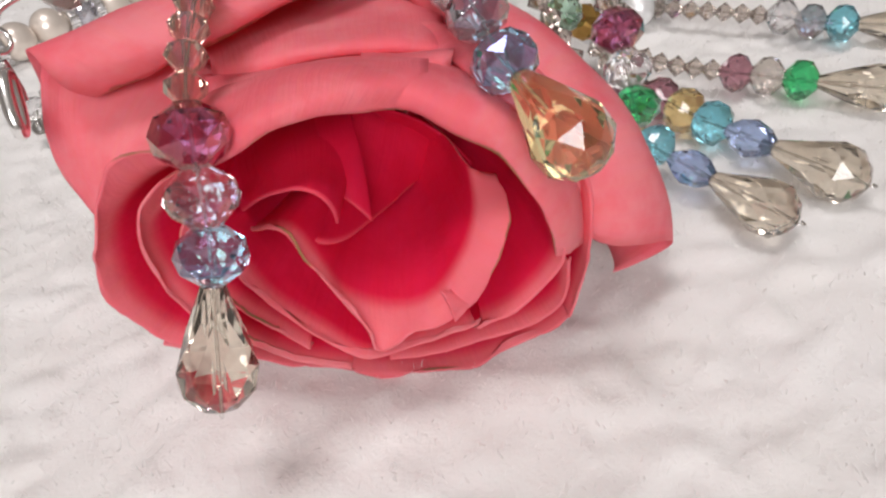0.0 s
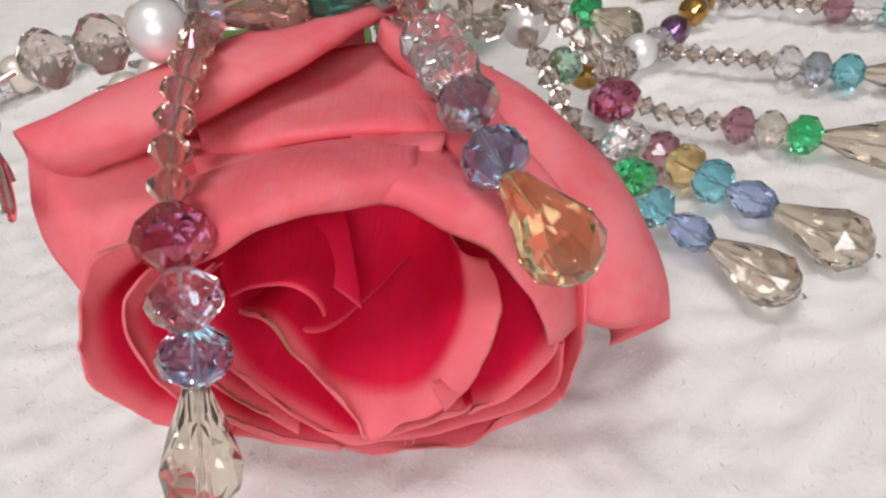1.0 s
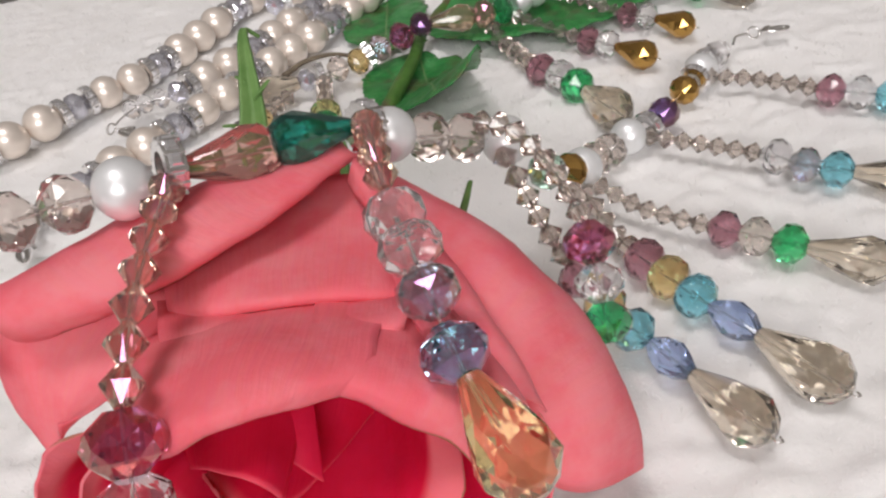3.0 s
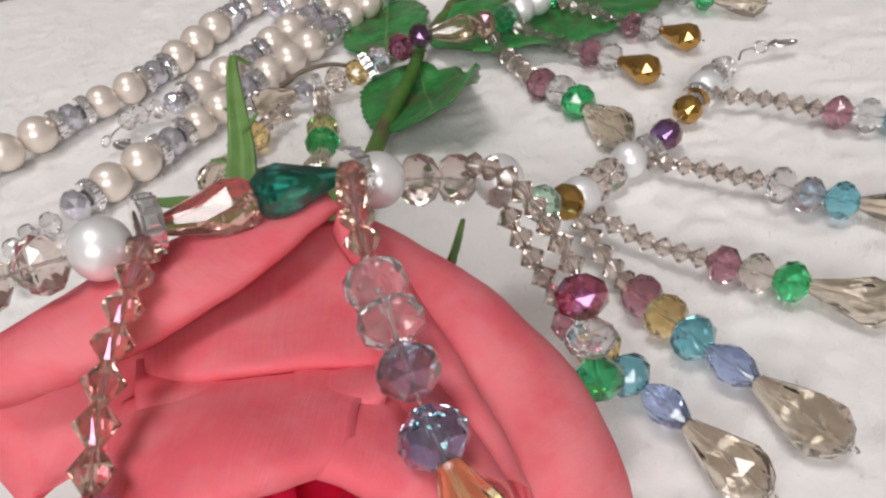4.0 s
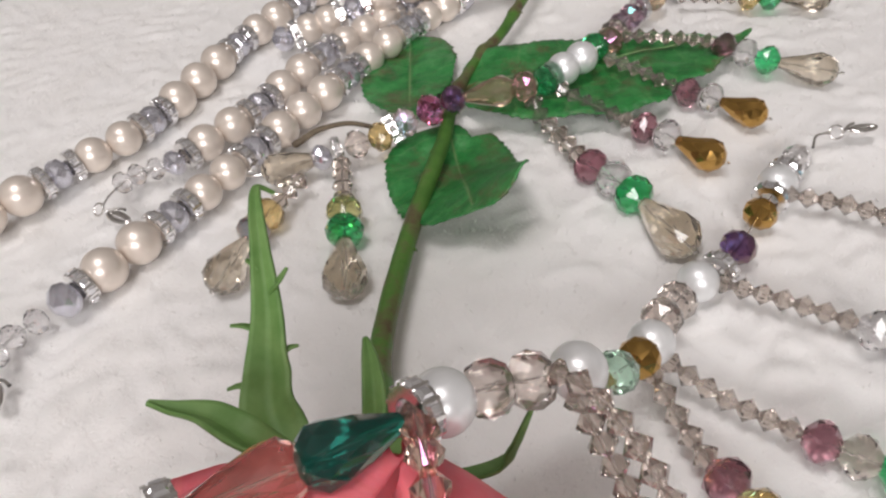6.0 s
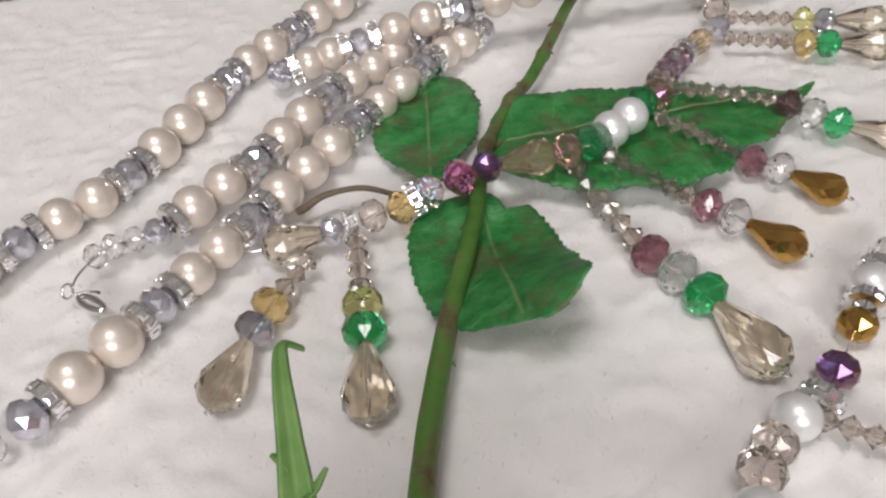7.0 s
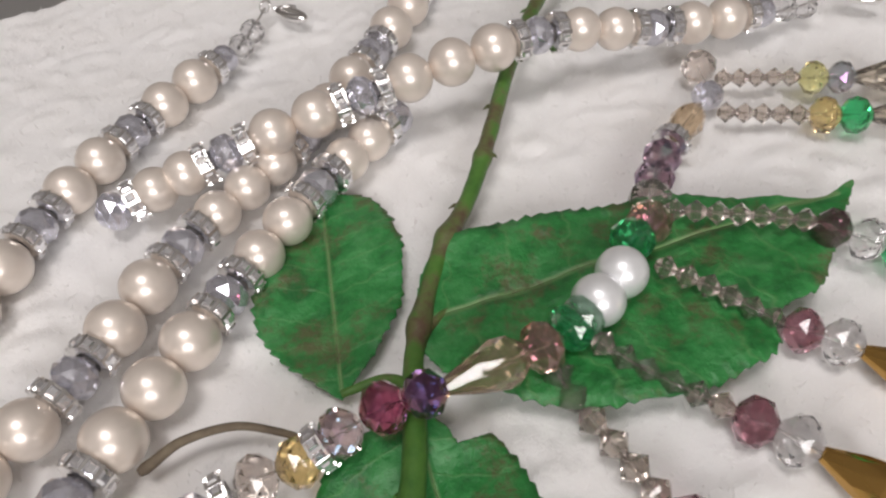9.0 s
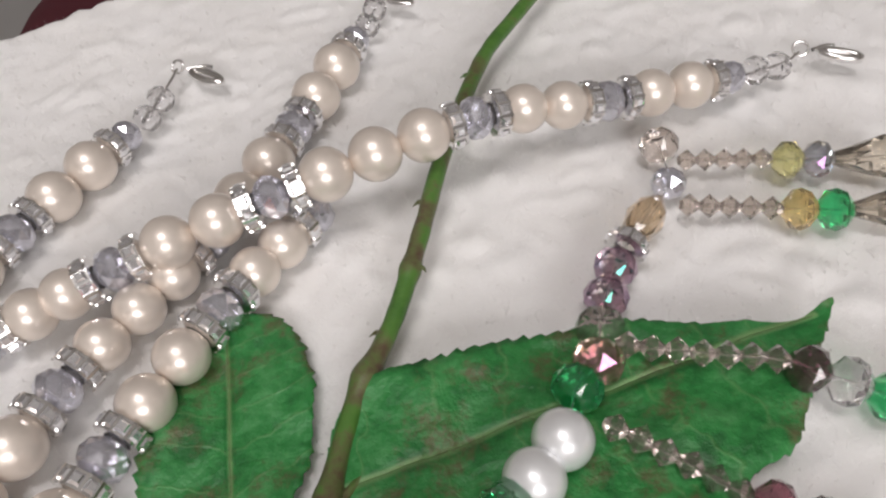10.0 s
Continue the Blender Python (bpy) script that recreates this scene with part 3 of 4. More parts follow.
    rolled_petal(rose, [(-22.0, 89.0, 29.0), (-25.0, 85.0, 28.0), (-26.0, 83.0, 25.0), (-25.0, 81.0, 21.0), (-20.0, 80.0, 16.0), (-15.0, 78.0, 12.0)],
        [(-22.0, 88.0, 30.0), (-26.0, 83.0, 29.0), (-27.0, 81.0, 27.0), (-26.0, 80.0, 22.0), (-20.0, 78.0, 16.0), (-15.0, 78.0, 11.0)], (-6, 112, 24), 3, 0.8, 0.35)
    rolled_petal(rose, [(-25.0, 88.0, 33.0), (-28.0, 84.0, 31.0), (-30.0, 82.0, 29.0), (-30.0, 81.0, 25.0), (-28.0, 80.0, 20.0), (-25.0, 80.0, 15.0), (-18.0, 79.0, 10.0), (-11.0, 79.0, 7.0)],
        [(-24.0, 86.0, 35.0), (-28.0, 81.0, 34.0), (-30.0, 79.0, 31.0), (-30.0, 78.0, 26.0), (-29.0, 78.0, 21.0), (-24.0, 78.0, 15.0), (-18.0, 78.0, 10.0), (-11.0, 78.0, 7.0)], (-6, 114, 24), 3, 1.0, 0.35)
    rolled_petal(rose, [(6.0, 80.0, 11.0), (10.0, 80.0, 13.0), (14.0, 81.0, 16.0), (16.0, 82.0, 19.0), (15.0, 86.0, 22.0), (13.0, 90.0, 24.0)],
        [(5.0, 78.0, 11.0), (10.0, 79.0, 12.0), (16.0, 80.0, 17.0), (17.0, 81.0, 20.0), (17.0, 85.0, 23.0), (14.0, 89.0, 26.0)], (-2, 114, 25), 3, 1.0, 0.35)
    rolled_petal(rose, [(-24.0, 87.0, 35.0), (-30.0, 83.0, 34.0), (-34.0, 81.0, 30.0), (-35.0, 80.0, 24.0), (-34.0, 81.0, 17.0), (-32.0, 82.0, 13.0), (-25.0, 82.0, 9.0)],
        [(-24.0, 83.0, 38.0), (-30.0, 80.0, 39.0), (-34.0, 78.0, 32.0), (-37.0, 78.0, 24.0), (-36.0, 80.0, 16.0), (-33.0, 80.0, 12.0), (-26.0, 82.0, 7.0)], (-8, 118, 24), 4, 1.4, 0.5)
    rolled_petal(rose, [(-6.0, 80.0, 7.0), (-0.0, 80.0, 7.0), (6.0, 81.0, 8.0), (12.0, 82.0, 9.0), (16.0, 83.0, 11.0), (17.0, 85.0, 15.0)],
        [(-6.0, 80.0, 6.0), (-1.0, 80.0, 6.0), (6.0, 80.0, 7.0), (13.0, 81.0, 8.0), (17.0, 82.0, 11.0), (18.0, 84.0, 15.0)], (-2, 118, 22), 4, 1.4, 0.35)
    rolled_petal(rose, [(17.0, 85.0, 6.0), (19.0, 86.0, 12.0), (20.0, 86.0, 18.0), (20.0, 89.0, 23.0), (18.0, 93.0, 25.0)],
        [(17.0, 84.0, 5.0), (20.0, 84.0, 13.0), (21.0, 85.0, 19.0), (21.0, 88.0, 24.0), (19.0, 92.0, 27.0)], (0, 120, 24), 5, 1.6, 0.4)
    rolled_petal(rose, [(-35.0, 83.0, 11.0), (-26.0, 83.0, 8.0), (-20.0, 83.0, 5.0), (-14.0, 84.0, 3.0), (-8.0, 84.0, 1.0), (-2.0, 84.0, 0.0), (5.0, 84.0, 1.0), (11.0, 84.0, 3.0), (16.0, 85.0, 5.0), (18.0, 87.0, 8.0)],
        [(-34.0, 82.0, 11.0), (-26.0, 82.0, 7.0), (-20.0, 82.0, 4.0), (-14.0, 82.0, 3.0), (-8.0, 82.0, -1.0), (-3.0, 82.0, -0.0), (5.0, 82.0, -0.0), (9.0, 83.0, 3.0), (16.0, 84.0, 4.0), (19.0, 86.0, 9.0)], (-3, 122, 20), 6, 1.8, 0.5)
    # hood over the bowl
    petal(bezier_patch([
        [(-27.0, 98.0, 36.0), (-16.0, 101.0, 38.0), (-6.0, 102.0, 38.0), (4.0, 102.0, 36.0)],
        [(-23.0, 88.0, 42.0), (-13.0, 86.0, 45.0), (-4.0, 88.0, 44.0), (4.0, 89.0, 42.0)],
        [(-22.0, 80.0, 40.0), (-11.0, 74.0, 48.0), (-4.0, 77.0, 48.0), (5.0, 83.0, 42.0)],
        [(-22.0, 79.0, 36.0), (-13.0, 75.0, 42.0), (-7.0, 79.0, 43.0), (0.0, 83.0, 39.0)]]), rose, "pale", 1.1)
    petal(bezier_patch([
        [(-5.0, 101.0, 38.0), (5.0, 101.0, 37.0), (15.0, 99.0, 32.0), (21.0, 99.0, 22.0), (22.0, 98.0, 9.0)],
        [(-3.0, 90.0, 43.0), (6.0, 88.0, 43.0), (14.0, 88.0, 38.0), (20.0, 88.0, 29.0), (22.0, 90.0, 14.0)],
        [(-3.0, 83.0, 43.0), (5.0, 80.0, 44.0), (13.0, 79.0, 41.0), (19.0, 79.0, 32.0), (20.0, 83.0, 18.0)],
        [(-4.0, 84.0, 40.0), (3.0, 82.0, 39.0), (10.0, 80.0, 36.0), (16.0, 80.0, 28.0), (16.0, 80.0, 19.0)]]), rose, "pale", 1.1)
    petal(bezier_patch([
        [(-28.0, 106.0, 36.0), (-18.0, 108.0, 33.0), (-6.0, 108.0, 33.0), (6.0, 106.0, 34.0)],
        [(-23.0, 96.0, 41.0), (-13.0, 95.0, 42.0), (-3.0, 95.0, 42.0), (7.0, 95.0, 40.0)],
        [(-22.0, 93.0, 39.0), (-11.0, 87.0, 43.0), (-2.0, 87.0, 43.0), (7.0, 91.0, 41.0)],
        [(-22.0, 92.0, 37.0), (-13.0, 89.0, 37.0), (-4.0, 89.0, 39.0), (6.0, 92.0, 38.0)]]), rose, "pale", 0.6)
    petal(bezier_patch([
        [(-34.0, 126.0, 34.0), (-20.0, 128.0, 38.0), (-3.0, 128.0, 39.0), (5.0, 122.0, 39.0)],
        [(-29.0, 112.0, 39.0), (-16.0, 112.0, 40.0), (-4.0, 114.0, 40.0), (5.0, 112.0, 37.0)],
        [(-25.0, 104.0, 40.0), (-15.0, 101.0, 42.0), (-2.0, 101.0, 42.0), (6.0, 102.0, 39.0)],
        [(-23.0, 99.0, 41.0), (-13.0, 94.0, 43.0), (-1.0, 94.0, 44.0), (6.0, 98.0, 39.0)],
        [(-24.0, 100.0, 37.0), (-14.0, 96.0, 40.0), (-2.0, 96.0, 41.0), (5.0, 99.0, 37.0)]]), rose, "pale", 0.8)
    # edges tucked beside the rolled petal
    petal(bezier_patch([
        [(3.0, 110.0, 43.0), (7.0, 100.0, 40.0), (12.0, 92.0, 36.0), (14.0, 86.0, 32.0)],
        [(7.0, 111.0, 45.0), (13.0, 100.0, 43.0), (18.0, 92.0, 40.0), (20.0, 84.0, 36.0)],
        [(7.0, 113.0, 39.0), (12.0, 102.0, 36.0), (18.0, 93.0, 34.0), (21.0, 86.0, 30.0)]]), rose, "pale", 0.5)
    petal(bezier_patch([
        [(2.0, 105.0, 39.0), (6.0, 96.0, 37.0), (10.0, 88.0, 38.0), (13.0, 84.0, 36.0)],
        [(7.0, 103.0, 41.0), (13.0, 94.0, 41.0), (16.0, 88.0, 41.0), (19.0, 82.0, 39.0)],
        [(7.0, 105.0, 35.0), (12.0, 96.0, 35.0), (16.0, 89.0, 36.0), (19.0, 83.0, 33.0)]]), rose, "pale", 0.5)
    # petal between roll and bowl
    petal(bezier_patch([
        [(-20, 106, 34), (-26, 106, 38), (-34, 104, 42), (-41, 97, 46)],
        [(-24, 96, 34), (-30, 97, 36), (-38, 98, 38), (-46, 96, 38)],
        [(-30, 88, 34), (-34, 90, 33), (-40, 94, 31), (-47, 95, 31)],
        [(-34, 87, 35), (-36, 87, 31), (-39, 88, 27), (-41, 90, 26)]]), rose, "pale", 1.0)
    # rolled petals
    petal(bezier_patch([
        [(-8, 130, 18), (-24, 126, 18), (-36, 112, 20), (-40, 94, 26)],
        [(-8, 136, 32), (-26, 138, 38), (-40, 124, 34), (-48, 102, 34)],
        [(-4, 130, 46), (-22, 125, 53), (-36, 115, 52.5), (-46, 103, 50)],
        [(-2, 119, 49), (-18, 110, 49), (-31, 101, 50), (-43, 95, 51)],
        [(-1.0, 117.0, 46.0), (-7.0, 102.0, 49.0), (-14.0, 92.0, 48.0), (-38.0, 89.0, 43.0)],
        [(0.0, 125.0, 43.0), (-6.0, 110.0, 46.0), (-13.0, 100.0, 45.0), (-37.0, 96.0, 39.0)]]), rose, "pale", 0.8)
    petal(bezier_patch([
        [(-4, 128, 14), (10, 122, 10), (22, 112, 6), (28, 100, 3), (25, 93, 4)],
        [(-4, 136, 32), (14, 132, 30), (30, 119, 24), (38, 106, 13), (37, 98, 3)],
        [(-1, 127, 46), (16, 121, 42), (30, 112, 38), (36, 101, 28), (37, 95, 10)],
        [(0, 118, 47), (11, 108, 43), (22, 98, 38), (29, 90, 30), (28, 86, 12)],
        [(-1, 117, 44), (8, 104, 39), (17, 94, 34), (24, 86, 29), (23, 84, 15)],
        [(-2, 119, 42), (6, 106, 36), (14, 97, 31), (20, 89, 27), (20, 87, 17)]]), rose, "pale", 0.8)
    # hip and sepals
    line = spline(np.array([(-6, 120, 24), (-6, 130, 24), (-7, 138, 22), (-8, 145, 18)]) / 1000)
    grid_mesh("hip", tube(line, np.interp(np.linspace(0, 1, len(line)), [0, 0.4, 0.75, 1], [0.006, 0.007, 0.0055, 0.003]), 16), SEPAL, rose, closed=True)
    for pts, widths in (
        ([(-18, 130, 25), (-22.5, 138, 28.5), (-23, 144, 32.5), (-23, 150, 37.5), (-24.2, 158, 43), (-25.8, 166, 46), (-26, 169.5, 46.4), (-24, 170.5, 44.4)], (8.2, 8.0, 6.4, 4.2, 2.5, 1.5, 0.9, 0.4)),
        ([(-16, 126, 36), (-21, 128, 40), (-26, 131, 40.5), (-31, 132.3, 41), (-34, 133, 42)], (5, 5, 4, 2, 0.4)),
        ([(-7, 134, 32), (-7, 138, 35.5), (-8, 143, 35.5), (-9, 147, 35.5)], (3, 2.6, 1.8, 0.4)),
        ([(-2, 136, 14), (8, 138.5, 14), (11, 139.3, 19), (13.2, 140, 26)], (2.6, 2.6, 2.0, 0.4))):
        ob = grid_mesh("sepal", blade(pts, widths) / 1000, SEPAL, rose)
        mod = ob.modifiers.new("thickness", "SOLIDIFY")
        mod.thickness = 0.0006
    for at, to in (((-24.4, 148.5, 36.2), (-28.4, 149, 37.6)), ((-25.4, 142, 31.2), (-29, 142, 32)), ((-22.4, 153, 39.6), (-20.2, 155.5, 42.0)), ((-21.2, 146, 34), (-18.8, 146.8, 35)), ((-24.4, 156, 41.5), (-26.2, 157, 42.8))):
        ob = grid_mesh("sepal_spur", blade([at, ((at[0] + to[0]) / 2, at[1] + 0.4, (at[2] + to[2]) / 2 + 0.3), to], (1.6, 1.0, 0.2), n=3) / 1000, SEPAL, rose)
        ob.modifiers.new("thickness", "SOLIDIFY").thickness = 0.0004
    # stalk
    line = spline(np.array([(-7, 138, 22), (-10, 150, 13), (-13.4, 169, 7), (-9.8, 202, 6), (-3, 236, 6), (-1.5, 250, 6), (0, 260, 5), (6, 278, 4.5), (14, 292, 5.5), (21, 308, 7.5), (29, 329, 8), (42, 357, 7.5), (54, 374, 7), (80, 408, 6)]) / 1000)
    u = np.linspace(0, 1, len(line))
    radii = np.interp(u, [0, 0.1, 0.45, 1], [0.0027, 0.0024, 0.0016, 0.0017])
    radii = radii + np.array([0.0007 * math.exp(-((a - 0.475) / 0.012) ** 2) + 0.0009 * math.exp(-((a - 0.56) / 0.012) ** 2) + 0.0004 * math.exp(-((a - 0.66) / 0.008) ** 2) + 0.00012 * noise.noise(Vector((a * 60, 0, 0))) for a in u])
    grid_mesh("stalk", tube(line, radii, 14), STEM, rose, closed=True)
    for k, (f, side) in enumerate(((0.22, 1), (0.30, -1), (0.37, 1), (0.565, 1), (0.60, -1), (0.66, 1), (0.72, -1), (0.78, 1), (0.83, -1))):
        i = int(f * len(line))
        p = line[i] * 1000
        way = line[i + 1] - line[i - 1]
        way /= np.linalg.norm(way)
        out = np.array((way[1], -way[0], 0.25)) * side
        th = spline(np.array([p + out * 1.2, p + out * 2.2 + way * 0.4, p + out * 3.1 - way * 0.6])) / 1000
        grid_mesh("thorn", tube(th, np.linspace(0.0008, 0.00005, len(th)), 6), STEM, rose, closed=True)
    build_leaf(rose, [(-1, 247), (-12, 244.5), (-16.8, 238), (-17.5, 230), (-15.8, 220), (-11.8, 210), (-7, 204), (-3, 202.3), (1, 201.5), (6, 199.5), (11, 198.5), (16.2, 203), (16.4, 211), (15.5, 221), (13.5, 232), (10, 241), (7.3, 241.5), (4.6, 237.5), (3, 244)], (-2, 246), (5, 201), 2.2, "dark green serrated leaf with a brown curled-up tip", curl=((17, 202), 34, 20))
    build_leaf(rose, [(-13, 252.5), (-17, 256), (-23, 262), (-27.5, 271), (-26.5, 283), (-22, 294), (-16, 300.5), (-9, 301), (-3.5, 296), (-0.5, 286), (-1, 276), (-2.5, 269.5), (-6.5, 261.5), (-10.5, 256)], (-13, 253), (-15, 301), 1.8, "green oval leaf with brown speckles")
    build_leaf(rose, [(0.5, 258), (0.5, 266), (3, 275), (9.5, 281.5), (20, 282.5), (34, 284), (51, 283), (68, 279.5), (77, 278.5), (84.5, 281), (77, 271), (71.5, 263.5), (66.5, 257.5), (57.5, 253.5), (54, 246.5), (41, 242), (29, 241), (20, 243), (12, 247.5), (5, 252)], (1, 264), (83, 279.5), 4.6, "large green serrated leaf with a dry edge")
    for pts in ([(-1, 251, 5), (-6, 254, 4), (-13, 253.5, 2.5)], [(0, 258, 5), (2, 262, 4.5), (6, 266, 4)], [(-1, 250, 5), (-2, 246, 3), (-1, 242, 2.2)]):
        ln = spline(np.array(pts, float)) / 1000
        grid_mesh("petiole", tube(ln, np.linspace(0.0011, 0.0007, len(ln)), 8), STEM, rose, closed=True)
    return rose


build_rose()


def build_twig():
    ln = spline(np.array([(-17, 244, 5), (-22, 246.5, 5.5), (-29, 248.5, 6), (-37, 248, 5), (-42, 246.3, 3), (-44, 245.2, 2.6)], float)) / 1000
    radii = np.interp(np.linspace(0, 1, len(ln)), [0, 0.5, 0.9, 1], [0.0006, 0.0007, 0.0010, 0.0007])
    return tagged(grid_mesh("twig", tube(ln, radii, 8), TWIG, None, closed=True), "thin dry brown twig curving over the fleece", "twig")


build_twig()

# ---- clasps ----


def torus_points(middle, across, normal, big, small, stretch=1.0, n=22, k=8):
    """A ring (mm): middle, a direction in its plane, its normal."""
    a = np.array(across, float)
    a /= np.linalg.norm(a)
    c = np.array(normal, float)
    c -= a * np.dot(a, c)
    c /= np.linalg.norm(c)
    b = np.cross(c, a)
    pts = []
    for f in np.linspace(0, 2 * np.pi, n + 1):
        out = a * math.cos(f) * stretch + b * math.sin(f)
        mid = np.array(middle, float) + out * big
        o = a * math.cos(f) + b * math.sin(f)
        pts.append([mid + small * (o * math.cos(g) + c * math.sin(g)) for g in np.linspace(0, 2 * np.pi, k, endpoint=False)])
    return np.array(pts) / 1000


def clasp(parent, start, end, up=(0, 0, 1), ring=True):
    """A lobster clasp from start to end (mm), with a jump ring."""
    start, end = np.array(start, float), np.array(end, float)
    way = end - start
    size = np.linalg.norm(way)
    way /= size
    side = np.cross(way, up)
    hook = grid_mesh("lobster_clasp", torus_points(start + way * size * 0.55, way, up, size * 0.095, size * 0.075, 3.2), SILVER, parent, "silver lobster clasp", closed=True)
    ln = spline(np.array([start + way * size * 0.1 - side * 0.3, start + way * size * 0.3 - side * size * 0.2, start + way * size * 0.45 - side * size * 0.26])) / 1000
    grid_mesh("lever", tube(ln, 0.00045, 6), SILVER, hook, closed=True)
    if ring:
        grid_mesh("jump_ring", torus_points(start - way * 1.2, way, np.array(up) + side, 1.6, 0.32), SILVER, parent, closed=True)
    return hook


# ---- pearl necklaces ----


def place_bead(parent, token, here, ahead, grow=1.0, flip=False):
    kind, mat, length, width, title = BEADS[token]
    turn = Vector(ahead).to_track_quat("Z", "Y").to_matrix().to_4x4() @ Matrix.Rotation(random.uniform(0, 6.28), 4, "Z")
    if flip:
        turn = turn @ FLIP
    full = Matrix.Translation(Vector(here)) @ turn @ Matrix.Diagonal((width / 1000 * grow, width / 1000 * grow, length / 1000 * grow, 1))
    bead = new(title, shape(kind, mat))
    bead.parent = parent
    bead.matrix_basis = full
    if kind == "ring":
        gem = new("rhinestone", shape("stones", STONE))
        gem.parent = parent
        gem.matrix_basis = full
    return bead


def pearl_strand(parent, stations, counts, size=10.0, first="S", last="S"):
    """Steel crystals between rhinestone rings at the stations (mm), with counts pearls between them."""
    line = spline(np.array(stations, float) / 1000, 40)
    thread = grid_mesh("thread", tube(line[::5], 0.00025, 6), THREAD, parent, closed=True)
    steps = np.concatenate([[0], np.cumsum(np.linalg.norm(np.diff(line, axis=0), axis=1))])

    def at(f):
        return np.array([np.interp(f, steps, line[:, i]) for i in range(3)])

    for k in range(len(stations)):
        here = steps[k * 40]
        way = at(min(here + 0.003, steps[-1])) - at(max(here - 0.003, 0))
        token = first if k == 0 else last if k == len(stations) - 1 else "S"
        place_bead(thread, token, at(here), way)
        if k < len(counts):
            after = steps[(k + 1) * 40]
            lo, hi = here + 0.0052, after - 0.0052
            for f in (lo - 0.0006, hi + 0.0006):
                place_bead(thread, "o", at(f), at(f + 0.002) - at(f - 0.002), 1.12)
            lo, hi = lo + 0.0004, hi - 0.0004
            for i in range(counts[k]):
                f = lo + (hi - lo) * (i + 0.5) / counts[k]
                dia = min(max((hi - lo) / counts[k] * 1040, 9.2), 10.8)
                place_bead(thread, "P", at(f), at(f + 0.002) - at(f - 0.002), dia / 10.1)
    return thread


def wire(parent, points, r=0.35):
    return grid_mesh("wire", tube(spline(np.array(points, float)) / 1000, r / 1000, 6), SILVER, parent, closed=True)


def beads_at(parent, tokens, stations, grow=1.0):
    """Beads with their middles at the stations (mm); '-' before a token turns it round."""
    line = np.array(stations, float) / 1000
    thread = grid_mesh("thread", tube(spline(line, 8), 0.0002, 6), THREAD, parent, closed=True)
    flip, k = False, 0
    for token in tokens:
        if token == "-":
            flip = True
            continue
        way = line[min(k + 1, len(line) - 1)] - line[max(k - 1, 0)]
        place_bead(thread, token, line[k], way, grow, flip)
        flip = False
        k += 1
    return thread


PEARL_LABEL = "ivory pearl strand with silver crystal and rhinestone spacers"


def necklace():
    return thing("pearl_necklace", PEARL_LABEL, "necklace", "pearl strands")


neck = necklace()
pearl_strand(neck, [(92, 339, 6), (63, 333, 10), (35, 327, 16), (-4, 317, 14), (-33, 311, 9), (-56, 303, 5)], (2, 2, 3, 2, 2), first="s")
beads_at(neck, "cc", [(98.5, 341, 5), (104.5, 342.5, 4)], 0.8)
wire(neck, [(96, 340, 5), (106, 343, 4), (111, 346, 4)])
clasp(neck, (113, 346.5, 4), (124.5, 340.5, 3.4))
neck = necklace()
pearl_strand(neck, [(-37, 354, 5), (-56, 329, 5), (-71, 302, 5), (-87, 261, 5), (-106, 238, 5), (-126, 213, 5)], (2, 2, 3, 2, 2), first="s")
beads_at(neck, "cc", [(-33.5, 360.5, 4), (-31, 367, 4)], 0.8)
wire(neck, [(-34, 360, 4), (-30, 371, 4), (-28, 378, 4)])
clasp(neck, (-27, 378, 4), (-16, 369.5, 3.4))
neck = necklace()
pearl_strand(neck, [(15, 377, 5), (-1, 347, 5), (-18, 319, 4.5), (-41, 290, 5), (-56, 263, 5), (-74, 238.5, 5)], (2, 2, 3, 2, 2), first="s", last="s")
beads_at(neck, "cc", [(18.5, 384, 4), (21, 391, 4)], 0.8)
clasp(neck, (22, 397, 4), (32, 391, 3.4))
beads_at(neck, "ccc", [(-79.5, 238, 4), (-84, 236, 4), (-87, 233, 4)], 0.75)
wire(neck, [(-76, 239, 4), (-85, 235, 4), (-89, 229, 3.5), (-89.5, 225, 3.4)], 0.3)
clasp(neck, (-89, 222.5, 3.4), (-79, 216.5, 3.2))
neck = necklace()
pearl_strand(neck, [(2, 321, 4.5), (-15, 300, 6), (-32, 276, 5), (-53, 241, 5), (-68, 216, 5), (-85, 190, 5)], (2, 2, 3, 2, 2))
beads_at(neck, "ccc", [(-90, 185, 4), (-93.5, 181, 4), (-95, 176, 4)], 0.75)
clasp(neck, (-93.5, 171, 3.6), (-88, 162, 3.4))

# ---- gem bracelets ----
br = thing("gem_bracelet", "multicoloured crystal bracelet with dangling drops lying across leaves", "bracelet", "gem bracelets")
beads_at(br, "-Dsokyoprd", [(-42.5, 233.7, 4.2), (-34.5, 236, 4.5), (-30.5, 238, 4.5), (-25.5, 239.7, 5), (-19.3, 240.7, 6), (-16, 242, 7), (-12.7, 243.3, 8), (-6, 245, 10), (0.3, 244.3, 13)], 0.97)
beads_at(br, "IAgewwgAkvv", [(9.5, 247.3, 12), (18.5, 250.5, 11), (24, 254, 10), (26, 255, 11), (29.2, 257.6, 11), (34.4, 262.5, 11), (39, 271, 9), (43.6, 275.4, 8), (46, 282, 7), (49, 288.3, 6), (52.8, 295, 5)], 1.0)
beads_at(br, "oOsk", [(56.2, 299.2, 5), (61.5, 305, 4.6), (69, 313, 4.4), (71, 323.7, 4.4)], 0.98)
wire(br, [(-49, 233, 3), (-52, 232.5, 3), (-54, 233, 3)])
clasp(br, (-52, 234, 3.4), (-58, 238, 3.4), ring=False)
